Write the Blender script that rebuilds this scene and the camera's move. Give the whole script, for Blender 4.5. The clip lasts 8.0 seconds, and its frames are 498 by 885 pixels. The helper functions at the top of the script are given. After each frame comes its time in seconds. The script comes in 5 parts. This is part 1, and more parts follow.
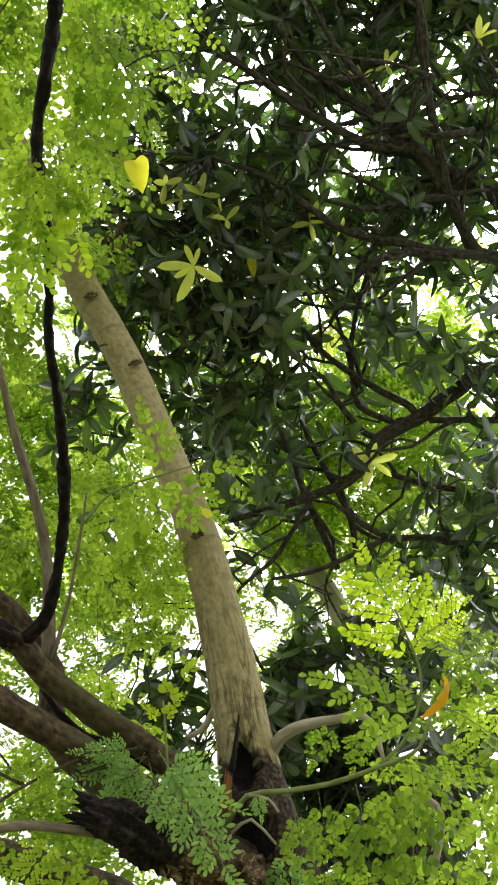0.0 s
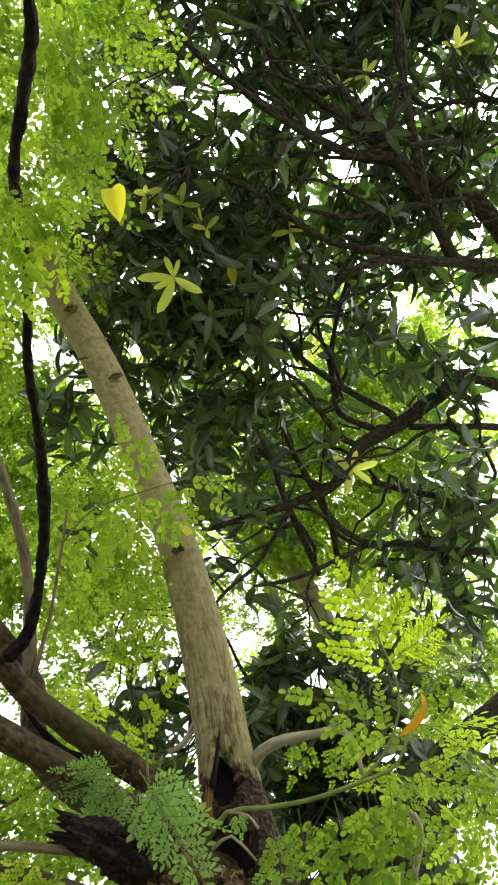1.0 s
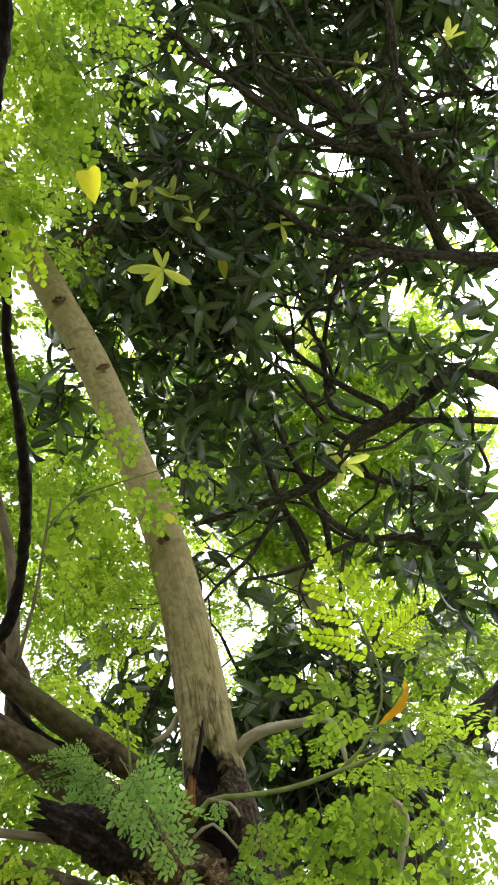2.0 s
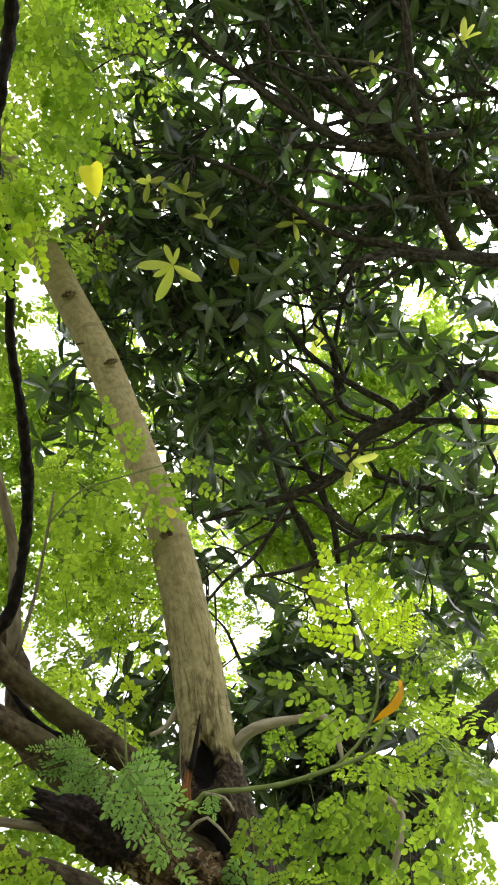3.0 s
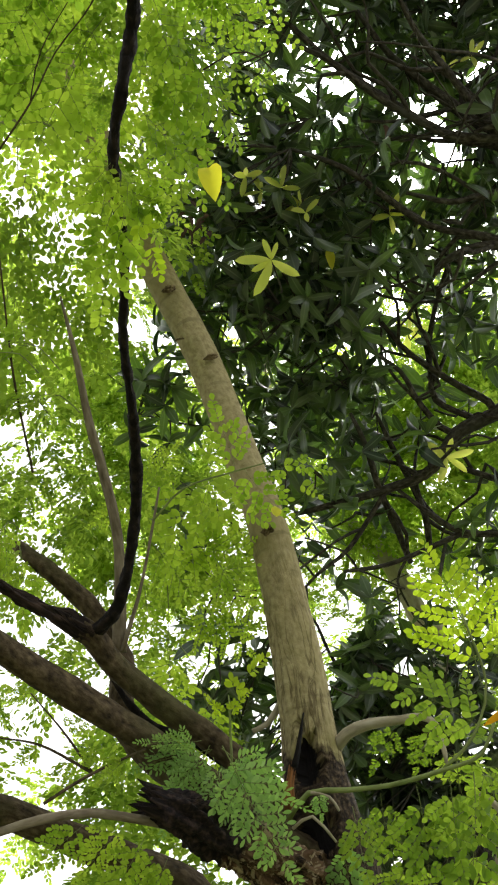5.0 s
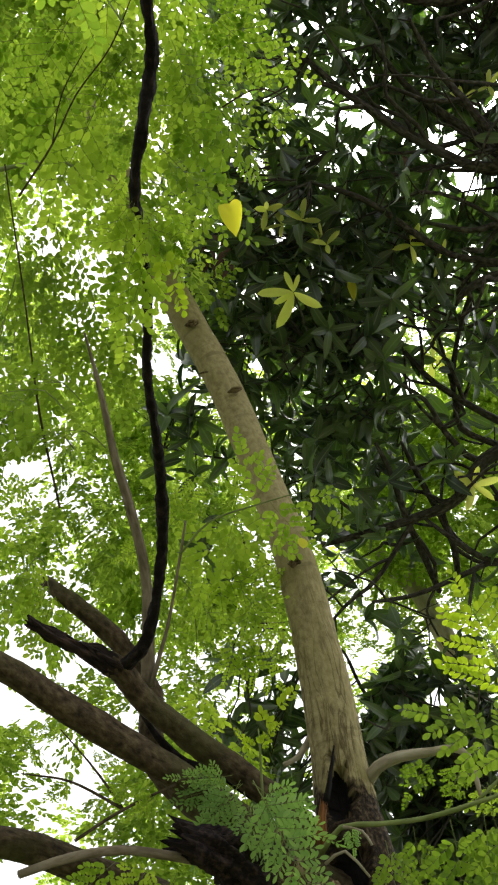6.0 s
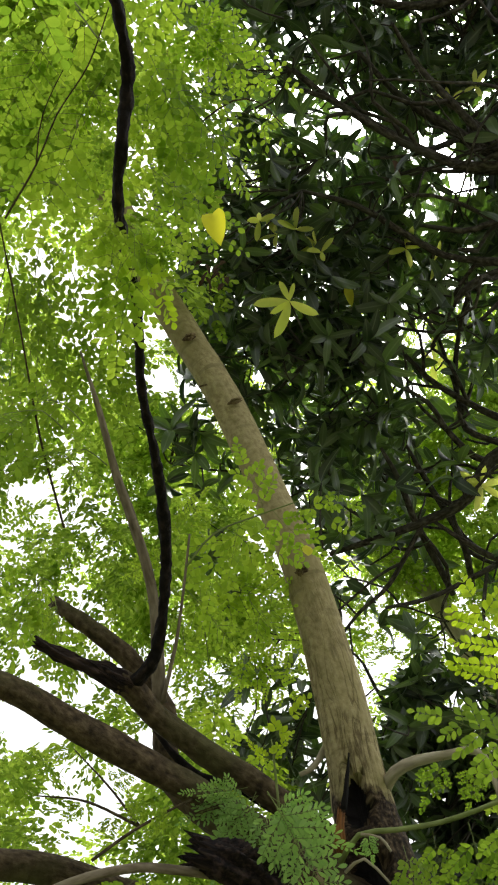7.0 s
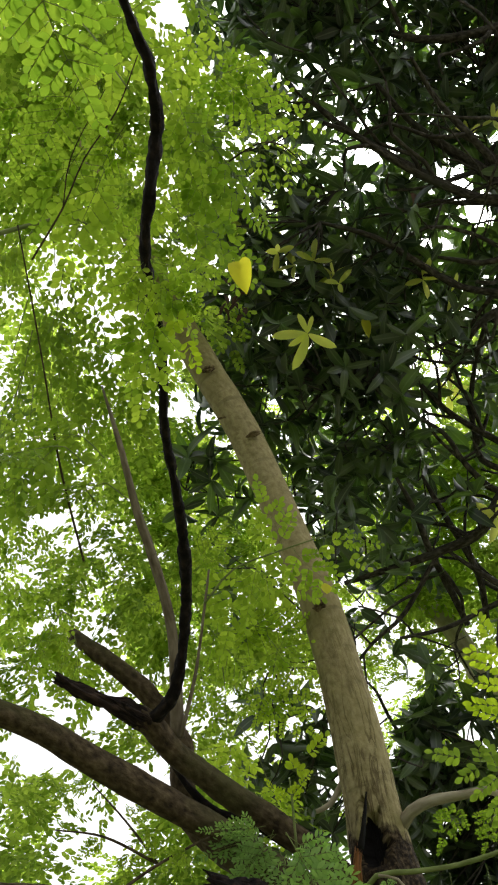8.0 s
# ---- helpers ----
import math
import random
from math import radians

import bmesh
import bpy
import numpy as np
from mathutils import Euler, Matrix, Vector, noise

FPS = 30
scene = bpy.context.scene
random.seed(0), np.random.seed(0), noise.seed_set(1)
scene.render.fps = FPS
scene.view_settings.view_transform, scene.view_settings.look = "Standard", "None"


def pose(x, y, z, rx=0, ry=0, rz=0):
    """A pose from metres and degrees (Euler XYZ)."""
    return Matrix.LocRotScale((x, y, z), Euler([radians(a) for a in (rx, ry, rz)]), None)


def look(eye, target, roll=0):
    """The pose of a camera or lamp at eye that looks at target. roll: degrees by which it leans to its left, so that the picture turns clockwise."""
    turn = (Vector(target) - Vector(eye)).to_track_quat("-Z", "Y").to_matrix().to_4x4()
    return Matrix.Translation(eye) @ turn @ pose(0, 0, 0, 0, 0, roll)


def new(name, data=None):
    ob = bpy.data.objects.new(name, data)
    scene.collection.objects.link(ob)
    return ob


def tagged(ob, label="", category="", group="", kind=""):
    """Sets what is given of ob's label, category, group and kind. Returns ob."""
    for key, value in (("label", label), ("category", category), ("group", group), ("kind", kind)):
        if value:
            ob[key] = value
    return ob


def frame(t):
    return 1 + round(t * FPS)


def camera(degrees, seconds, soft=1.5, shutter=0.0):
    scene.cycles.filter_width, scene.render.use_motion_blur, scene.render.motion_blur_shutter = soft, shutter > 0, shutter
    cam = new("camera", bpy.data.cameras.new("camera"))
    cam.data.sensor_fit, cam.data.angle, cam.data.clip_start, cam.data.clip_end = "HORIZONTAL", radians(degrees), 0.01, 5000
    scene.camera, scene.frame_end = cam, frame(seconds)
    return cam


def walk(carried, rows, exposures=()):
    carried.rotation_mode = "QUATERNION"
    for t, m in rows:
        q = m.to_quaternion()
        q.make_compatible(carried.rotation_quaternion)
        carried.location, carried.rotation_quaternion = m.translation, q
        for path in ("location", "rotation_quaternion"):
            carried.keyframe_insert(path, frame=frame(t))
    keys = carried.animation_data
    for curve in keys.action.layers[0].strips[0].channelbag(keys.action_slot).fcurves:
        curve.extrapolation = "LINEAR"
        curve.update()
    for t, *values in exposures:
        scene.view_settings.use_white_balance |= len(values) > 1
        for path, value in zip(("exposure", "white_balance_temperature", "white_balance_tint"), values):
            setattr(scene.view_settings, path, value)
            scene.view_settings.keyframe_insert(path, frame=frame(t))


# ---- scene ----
# ---------------------------------------------------------------- camera
cam = camera(26.0, 8.0, soft=2.1)
PATH = [
    (0, (-0.098, -0.142, 1.611), (-0.015, 1.418, 2.86), -3.6),
    (0.5, (-0.085, -0.167, 1.629), (0.023, 1.395, 2.873), -4.4),
    (1, (-0.085, -0.193, 1.646), (0.027, 1.375, 2.883), -4.5),
    (1.5, (-0.065, -0.182, 1.635), (0.046, 1.384, 2.874), -4.3),
    (2.8, (-0.002, -0.15, 1.609), (0.082, 1.415, 2.852), -4.4),
    (3, (0.003, -0.171, 1.609), (0.072, 1.396, 2.849), -2.6),
    (3.5, (0.012, -0.152, 1.602), (0.047, 1.426, 2.831), -0.8),
    (4, (-0.012, -0.161, 1.608), (-0.001, 1.428, 2.821), -0.3),
    (4.5, (-0.038, -0.168, 1.614), (-0.057, 1.422, 2.828), 0.36),
    (5, (-0.071, -0.188, 1.634), (-0.140, 1.394, 2.856), 1.02),
    (5.2, (-0.089, -0.195, 1.642), (-0.174, 1.377, 2.875), 1.08),
    (6.5, (-0.048, -0.191, 1.628), (-0.183, 1.341, 2.906), 0.50),
    (7, (-0.036, -0.180, 1.628), (-0.175, 1.345, 2.915), -1.18),
    (7.5, (-0.033, -0.165, 1.619), (-0.172, 1.359, 2.907), -1.35),
    (8, (-0.056, -0.235, 1.660), (-0.211, 1.272, 2.967), -0.20),
]
walk(cam, [(t, look(eye, target, roll)) for t, eye, target, roll in PATH], exposures=[(0, 1.8), (4, 1.78), (5, 1.56), (6, 1.34), (7.5, 1.23), (8, 1.12)])

# ---------------------------------------------------------------- overcast sky and a soft sun
SUN_HIGH, SUN_ROUND = 62.0, 35.0
world = bpy.data.worlds.new("overcast_sky")
scene.world = world
world.use_nodes = True
wn, wl = world.node_tree.nodes, world.node_tree.links
sky = wn.new("ShaderNodeTexSky")
sky.sky_type, sky.sun_disc = "NISHITA", False
sky.sun_elevation, sky.sun_rotation = radians(SUN_HIGH), radians(SUN_ROUND)
sky.air_density, sky.dust_density, sky.ozone_density = 1.0, 6.0, 1.0
grey = wn.new("ShaderNodeHueSaturation")
grey.inputs["Saturation"].default_value = 0.12
wl.new(sky.outputs[0], grey.inputs["Color"])
wl.new(grey.outputs[0], wn["Background"].inputs["Color"])
wn["Background"].inputs["Strength"].default_value = 0.15

sun = new("sun", bpy.data.lights.new("sun", "SUN"))
sun.data.energy, sun.data.angle, sun.data.color = 1.5, radians(15), (1.0, 0.96, 0.9)
a, e = radians(SUN_ROUND), radians(SUN_HIGH)
sun.matrix_world = look(Vector((math.sin(a) * math.cos(e), math.cos(a) * math.cos(e), math.sin(e))) * 30, (0, 0, 0))


# ---------------------------------------------------------------- materials
def material(name):
    mat = bpy.data.materials.new(name)
    mat.use_nodes = True
    return mat, mat.node_tree.nodes, mat.node_tree.links


def ramp(nodes, links, source, stops):
    node = nodes.new("ShaderNodeValToRGB")
    bar = node.color_ramp.elements
    bar[0].position, bar[0].color = stops[0][0], (*stops[0][1], 1)
    bar[1].position, bar[1].color = stops[-1][0], (*stops[-1][1], 1)
    for at, colour in stops[1:-1]:
        bar.new(at).color = (*colour, 1)
    links.new(source, node.inputs[0])
    return node.outputs[0]


def grain(nodes, links, scale, stretch=(1, 1, 1), detail=6.0, along=False, warp=0.0):
    """Noise in the object's space, or along a stem by its own "lengthwise" attribute."""
    bend = nodes.new("ShaderNodeMapping")
    bend.inputs["Scale"].default_value = stretch
    if along:
        where = nodes.new("ShaderNodeAttribute")
        where.attribute_name = "lengthwise"
        links.new(where.outputs["Vector"], bend.inputs[0])
    else:
        where = nodes.new("ShaderNodeTexCoord")
        links.new(where.outputs["Object"], bend.inputs[0])
    tex = nodes.new("ShaderNodeTexNoise")
    tex.inputs["Scale"].default_value, tex.inputs["Detail"].default_value = scale, detail
    tex.inputs["Distortion"].default_value = warp
    links.new(bend.outputs[0], tex.inputs["Vector"])
    return tex.outputs["Fac"]


def blend(nodes, links, fac, one, two, mode="MIX"):
    mix = nodes.new("ShaderNodeMix")
    mix.data_type, mix.blend_type = "RGBA", mode
    for socket, value in ((mix.inputs[0], fac), (mix.inputs[6], one), (mix.inputs[7], two)):
        if isinstance(value, (int, float)):
            socket.default_value = value
        elif isinstance(value, tuple):
            socket.default_value = (*value, 1)
        else:
            links.new(value, socket)
    return mix.outputs[2]


def bark(name, dark, mid, light, patch, rough=0.85, relief=0.5, stretch=(1, 1, 0.25), scale=60, dots=0.0, cracks=0.0, cracked_to=None, rings=0.0, scorch=None, flecks=None, uneven=0.6):
    """Bark: a grain that follows the stem, broad stains of a second colour, fine relief; cracks and rings where the bark has them."""
    mat, n, l = material(name)
    fine, broad = grain(n, l, scale, stretch, 8.0, True), grain(n, l, 9.0, (1, 1, 0.5), 5.0, True)
    colour = ramp(n, l, fine, [(0.32, dark), (0.5, mid), (0.72, light)])
    stain = ramp(n, l, broad, [(0.48, (0, 0, 0)), (0.7, (0.8, 0.8, 0.8))])
    colour = blend(n, l, stain, colour, patch)
    mottle = ramp(n, l, grain(n, l, 26, (1, 1, 0.7), 4.0, True), [(0.35, (0.62, 0.62, 0.62)), (0.62, (1, 1, 1))])
    colour = blend(n, l, uneven, colour, mottle, "MULTIPLY")
    shader, height = n["Principled BSDF"], fine
    if dots:
        specks = ramp(n, l, grain(n, l, 160, (1, 1, 1.6), 3.0, True), [(0.62, (0, 0, 0)), (0.7, (dots, dots, dots))])
        colour = blend(n, l, specks, colour, dark)
    if rings:
        lines = ramp(n, l, grain(n, l, 34, (0.12, 0.12, 1), 3.0, True), [(0.6, (0, 0, 0)), (0.68, (rings, rings, rings))])
        colour = blend(n, l, lines, colour, tuple(0.5 * q for q in dark))
        height = blend(n, l, lines, fine, (0, 0, 0))
    if cracks:
        ridge = n.new("ShaderNodeMath")
        ridge.operation = "SUBTRACT"
        ridge.inputs[1].default_value = 0.5
        l.new(grain(n, l, 38, (1, 1, 0.16), 6.0, True, 1.2), ridge.inputs[0])
        near = n.new("ShaderNodeMath")
        near.operation = "ABSOLUTE"
        l.new(ridge.outputs[0], near.inputs[0])
        line = ramp(n, l, near.outputs[0], [(0.0, (cracks, cracks, cracks)), (0.06, (0, 0, 0))])
        broken = ramp(n, l, grain(n, l, 18, (1, 1, 0.4), 3.0, True), [(0.36, (0, 0, 0)), (0.5, (1, 1, 1))])
        line = blend(n, l, 1.0, line, broken, "MULTIPLY")
        if cracked_to:
            spot, split, fade = n.new("ShaderNodeTexCoord"), n.new("ShaderNodeSeparateXYZ"), n.new("ShaderNodeMapRange")
            l.new(spot.outputs["Object"], split.inputs[0])
            fade.inputs["From Min"].default_value, fade.inputs["From Max"].default_value = cracked_to
            fade.inputs["To Min"].default_value, fade.inputs["To Max"].default_value = 1.0, 0.0
            l.new(split.outputs["Z"], fade.inputs["Value"])
            line = blend(n, l, fade.outputs[0], (0, 0, 0), line)
        colour = blend(n, l, line, colour, tuple(f * q for f, q in zip((0.22, 0.17, 0.13), dark)))
        height = blend(n, l, line, height, (0, 0, 0))
    if flecks:
        spots = ramp(n, l, grain(n, l, 105, (1, 1, 0.8), 6.0, True), [(0.53, (0, 0, 0)), (0.58, (0.9, 0.9, 0.9))])
        patches = ramp(n, l, grain(n, l, 14, (1, 1, 0.7), 3.0, True), [(0.38, (0, 0, 0)), (0.5, (1, 1, 1))])
        colour = blend(n, l, blend(n, l, 1.0, spots, patches, "MULTIPLY"), colour, flecks)
    if scorch:
        for attribute, paint, edge in scorch:
            where, add = n.new("ShaderNodeAttribute"), n.new("ShaderNodeMath")
            where.attribute_name = attribute
            add.operation = "MULTIPLY_ADD"
            add.inputs[1].default_value = 0.5
            l.new(grain(n, l, edge, (1, 1, 0.5), 6.0, True), add.inputs[0])
            l.new(where.outputs["Fac"], add.inputs[2])
            share = ramp(n, l, add.outputs[0], [(0.6, (0, 0, 0)), (0.67, (1, 1, 1))])
            if len(paint) == 3 and not isinstance(paint[0], tuple):
                surface = paint
            else:
                surface = ramp(n, l, grain(n, l, 110, (1, 1, 0.8), 8.0, True), [(0.36, paint[0]), (0.5, paint[1]), (0.66, paint[2])])
            colour = blend(n, l, share, colour, surface)
    l.new(colour, shader.inputs["Base Color"])
    shader.inputs["Roughness"].default_value = rough
    shader.inputs["Specular IOR Level"].default_value = 0.15
    bump = n.new("ShaderNodeBump")
    bump.inputs["Strength"].default_value, bump.inputs["Distance"].default_value = relief, 0.008
    l.new(height, bump.inputs["Height"])
    l.new(bump.outputs[0], shader.inputs["Normal"])
    return mat


def leaf(name, deep, fresh, glow_deep, glow_fresh, through_share, rough, gloss=0.2, ribbed=False, scattered=False):
    """Leaf: each one its own tint between deep and fresh; part of the light passes through the blade."""
    mat, n, l = material(name)
    info, isle = n.new("ShaderNodeObjectInfo"), n.new("ShaderNodeNewGeometry")
    mixed = n.new("ShaderNodeMath")
    if ribbed or scattered:
        total = n.new("ShaderNodeMath")
        total.operation, mixed.operation = "ADD", "FRACT"
        l.new(info.outputs["Random"], total.inputs[0])
        l.new(isle.outputs["Random Per Island"], total.inputs[1])
        l.new(total.outputs[0], mixed.inputs[0])
    else:
        mixed.operation = "MULTIPLY_ADD"
        mixed.inputs[1].default_value = 0.55
        l.new(info.outputs["Random"], mixed.inputs[0])
        half = n.new("ShaderNodeMath")
        half.operation = "MULTIPLY"
        half.inputs[1].default_value = 0.45
        l.new(isle.outputs["Random Per Island"], half.inputs[0])
        l.new(half.outputs[0], mixed.inputs[2])
    tint = mixed.outputs[0]
    mottle = grain(n, l, 45, (1, 1, 1), 3.0)
    face = ramp(n, l, tint, [(0.1, deep), (0.95, fresh)])
    face = blend(n, l, 0.35, face, ramp(n, l, mottle, [(0.35, (0.45, 0.45, 0.45)), (0.65, (1, 1, 1))]), "MULTIPLY")
    glow = ramp(n, l, tint, [(0.1, glow_deep), (0.95, glow_fresh)])
    if ribbed:
        rib = n.new("ShaderNodeAttribute")
        rib.attribute_name = "rib"
        line = ramp(n, l, rib.outputs["Fac"], [(0.82, (0, 0, 0)), (0.95, (0.45, 0.45, 0.45))])
        face = blend(n, l, line, face, tuple(min(0.5, 1.9 * q + 0.05) for q in fresh))
    shader = n["Principled BSDF"]
    l.new(face, shader.inputs["Base Color"])
    shader.inputs["Roughness"].default_value = rough
    shader.inputs["Specular IOR Level"].default_value = gloss
    passing, mix = n.new("ShaderNodeBsdfTranslucent"), n.new("ShaderNodeMixShader")
    l.new(glow, passing.inputs["Color"])
    mix.inputs[0].default_value = through_share
    l.new(shader.outputs[0], mix.inputs[1])
    l.new(passing.outputs[0], mix.inputs[2])
    l.new(mix.outputs[0], n["Material Output"].inputs["Surface"])
    return mat


PALE_BARK = bark("pale_bark", (0.2, 0.165, 0.076), (0.28, 0.236, 0.114), (0.345, 0.298, 0.156), (0.235, 0.202, 0.084), uneven=0.3, relief=0.55, stretch=(1, 1, 0.8), scale=70, dots=0.6, cracks=0.75, cracked_to=(2.75, 3.4), rings=0.4,
                 scorch=(("browned", ((0.009, 0.006, 0.004), (0.03, 0.02, 0.011), (0.095, 0.068, 0.037)), 30), ("charred", (0.005, 0.004, 0.0035), 40)))
LIMB_BARK = bark("limb_bark", (0.022, 0.015, 0.008), (0.064, 0.046, 0.024), (0.12, 0.09, 0.05), (0.06, 0.06, 0.02), relief=0.7, stretch=(1, 1, 0.6), scale=75, dots=0.5, rings=0.2)
BLACK_BARK = bark("black_bark", (0.003, 0.0025, 0.002), (0.008, 0.006, 0.005), (0.028, 0.019, 0.014), (0.006, 0.004, 0.003), relief=1.0, stretch=(1, 1, 0.6), scale=90, rings=0.4)
ROTTEN = bark("rotten_wood", (0.006, 0.003, 0.002), (0.05, 0.024, 0.013), (0.15, 0.085, 0.045), (0.17, 0.11, 0.055), relief=1.0, stretch=(1, 1, 0.6), scale=95, cracks=0.95, dots=0.95, rings=0.5, flecks=(0.29, 0.23, 0.14),
              scorch=(("charred", ((0.004, 0.003, 0.003), (0.012, 0.008, 0.007), (0.04, 0.026, 0.02)), 22),))
CHARRED = bark("charred_wood", (0.003, 0.003, 0.003), (0.007, 0.006, 0.005), (0.016, 0.013, 0.011), (0.005, 0.004, 0.004), relief=0.8, scale=60)
KNOT_BARK = bark("knot_bark", (0.02, 0.013, 0.008), (0.1, 0.07, 0.035), (0.26, 0.2, 0.1), (0.16, 0.12, 0.06), relief=0.9, scale=110)
TORN = bark("torn_dark_wood", (0.006, 0.004, 0.003), (0.02, 0.013, 0.01), (0.07, 0.045, 0.032), (0.035, 0.02, 0.015), relief=1.0, stretch=(1, 1, 0.3), scale=80, cracks=0.9, dots=0.6)
SPLINTER = bark("orange_splintered_wood", (0.03, 0.012, 0.005), (0.2, 0.085, 0.025), (0.36, 0.19, 0.07), (0.1, 0.045, 0.015), relief=0.8, stretch=(1, 1, 0.1), scale=90)
GREY_STEM = bark("grey_stem_bark", (0.09, 0.07, 0.042), (0.16, 0.13, 0.085), (0.23, 0.195, 0.135), (0.12, 0.105, 0.06), relief=0.4, scale=90, rings=0.3)
BEIGE_STEM = bark("beige_stem_bark", (0.24, 0.2, 0.13), (0.34, 0.3, 0.21), (0.42, 0.38, 0.29), (0.28, 0.25, 0.16), relief=0.3, scale=80)
GREEN_STEM = bark("green_stem", (0.11, 0.15, 0.035), (0.17, 0.21, 0.065), (0.23, 0.27, 0.1), (0.14, 0.16, 0.06), rough=0.75, relief=0.15, scale=60)
DARK_BARK = bark("dark_tree_bark", (0.015, 0.0125, 0.01), (0.048, 0.041, 0.033), (0.12, 0.105, 0.088), (0.045, 0.046, 0.032), relief=0.8, stretch=(1, 1, 0.5), scale=90, rings=0.4)
FAR_BARK = bark("far_pale_bark", (0.36, 0.31, 0.23), (0.52, 0.46, 0.36), (0.6, 0.55, 0.45), (0.42, 0.37, 0.28), relief=0.4, scale=60, rings=0.2)

FROND = leaf("feathery_leaf", (0.065, 0.125, 0.015), (0.15, 0.24, 0.032), (0.24, 0.41, 0.022), (0.62, 0.8, 0.065), 0.7, 0.5, 0.2)
# Paler copy of FROND: haze and sky light on far crowns put into colour.
FROND_HAZED = leaf("far_hazed_leaf", (0.08, 0.14, 0.018), (0.17, 0.26, 0.035), (0.24, 0.39, 0.032), (0.585, 0.76, 0.09), 0.67, 0.55, 0.12, scattered=True)
FROND_COOL = leaf("blue_green_leaf", (0.14, 0.25, 0.075), (0.24, 0.36, 0.13), (0.24, 0.47, 0.07), (0.42, 0.66, 0.12), 0.54, 0.45, 0.3)
# Darker copy of FROND: shade and silhouette against the sky put into leaf colour.
FROND_SHADED = leaf("shaded_green_leaf", (0.065, 0.12, 0.018), (0.13, 0.21, 0.033), (0.195, 0.34, 0.018), (0.47, 0.64, 0.05), 0.63, 0.5, 0.25)
FROND_YOUNG = leaf("young_yellow_green_leaf", (0.16, 0.22, 0.015), (0.2, 0.26, 0.03), (0.5, 0.7, 0.02), (0.64, 0.82, 0.04), 0.66, 0.5)
BROAD = leaf("leathery_dark_leaf", (0.014, 0.024, 0.013), (0.075, 0.1, 0.048), (0.03, 0.075, 0.012), (0.22, 0.42, 0.04), 0.27, 0.3, 0.7, ribbed=True)
BROAD_YOUNG = leaf("young_broad_leaf", (0.5, 0.55, 0.12), (0.6, 0.64, 0.2), (0.9, 0.96, 0.12), (0.95, 0.98, 0.22), 0.74, 0.5)
YELLOWED = leaf("yellowed_leaf", (0.5, 0.46, 0.03), (0.55, 0.5, 0.05), (0.9, 0.85, 0.03), (0.92, 0.9, 0.08), 0.65, 0.6)
ORANGED = leaf("orange_dead_leaf", (0.38, 0.16, 0.008), (0.42, 0.2, 0.012), (0.75, 0.36, 0.005), (0.8, 0.42, 0.01), 0.5, 0.6)
BROWNED = leaf("brown_dead_leaf", (0.05, 0.03, 0.018), (0.1, 0.06, 0.035), (0.05, 0.028, 0.012), (0.09, 0.05, 0.02), 0.25, 0.7)


def ground_material():
    mat, n, l = material("grassy_ground")
    fine, broad = grain(n, l, 9.0), grain(n, l, 0.5)
    grass = ramp(n, l, fine, [(0.35, (0.03, 0.05, 0.015)), (0.65, (0.07, 0.11, 0.03))])
    colour = blend(n, l, ramp(n, l, broad, [(0.45, (0, 0, 0)), (0.6, (1, 1, 1))]), grass, (0.12, 0.09, 0.055))
    l.new(colour, n["Principled BSDF"].inputs["Base Color"])
    n["Principled BSDF"].inputs["Roughness"].default_value = 0.95
    return mat


# ---------------------------------------------------------------- builders
rnd = random.Random(7)
HOME = {}          # where each thing and part stands in the world


def thing(name, base, label, category, group=""):
    ob = new(name)
    ob.empty_display_size = 0.2
    ob.matrix_basis = Matrix.Translation(base)
    HOME[ob] = ob.matrix_basis.copy()
    return tagged(ob, label, category, group)


def attach(name, mesh, parent, place=None, label="", kind=""):
    """A mesh as a part under parent, at a place given in the world."""
    place = place or Matrix()
    ob = new(name, mesh)
    ob.parent = parent
    ob.matrix_basis = HOME[parent].inverted() @ place
    HOME[ob] = place
    return tagged(ob, label, kind=kind)


def mesh_of(name, verts, faces, mats, slots=None, smooth=True, lengthwise=None):
    me = bpy.data.meshes.new(name)
    me.from_pydata([tuple(v) for v in verts], [], faces)
    for m in mats if isinstance(mats, (list, tuple)) else [mats]:
        me.materials.append(m)
    if slots is not None:
        me.polygons.foreach_set("material_index", slots)
    if smooth:
        me.polygons.foreach_set("use_smooth", [True] * len(me.polygons))
    if lengthwise is not None:
        layer = me.attributes.new("lengthwise", "FLOAT_VECTOR", "POINT")
        layer.data.foreach_set("vector", np.array(lengthwise, np.float32).ravel())
    me.update()
    return me


def spline(points, step):
    """A smooth line through rows of (x, y, z, r)."""
    p = [np.array(q, float) for q in points]
    p = [2 * p[0] - p[1], *p, 2 * p[-1] - p[-2]]
    out = []
    for k in range(1, len(p) - 2):
        a, b, c, d = p[k - 1:k + 3]
        many = max(2, int(np.linalg.norm(c[:3] - b[:3]) / step))
        for i in range(many):
            t = i / many
            out.append(0.5 * (2 * b + (c - a) * t + (2 * a - 5 * b + 4 * c - d) * t * t + (3 * b - a - 3 * c + d) * t ** 3))
    out.append(p[-2])
    return np.array(out)


def rings(line):
    """Two directions across the line at each of its points, with no twist."""
    way = np.gradient(line[:, :3], axis=0)
    way /= np.linalg.norm(way, axis=1)[:, None] + 1e-9
    side = np.cross(way[0], (0.3, 0.9, 0.2))
    sides = []
    for w in way:
        side = side - w * np.dot(side, w)
        side /= np.linalg.norm(side)
        sides.append(side.copy())
    sides = np.array(sides)
    return way, sides, np.cross(way, sides)


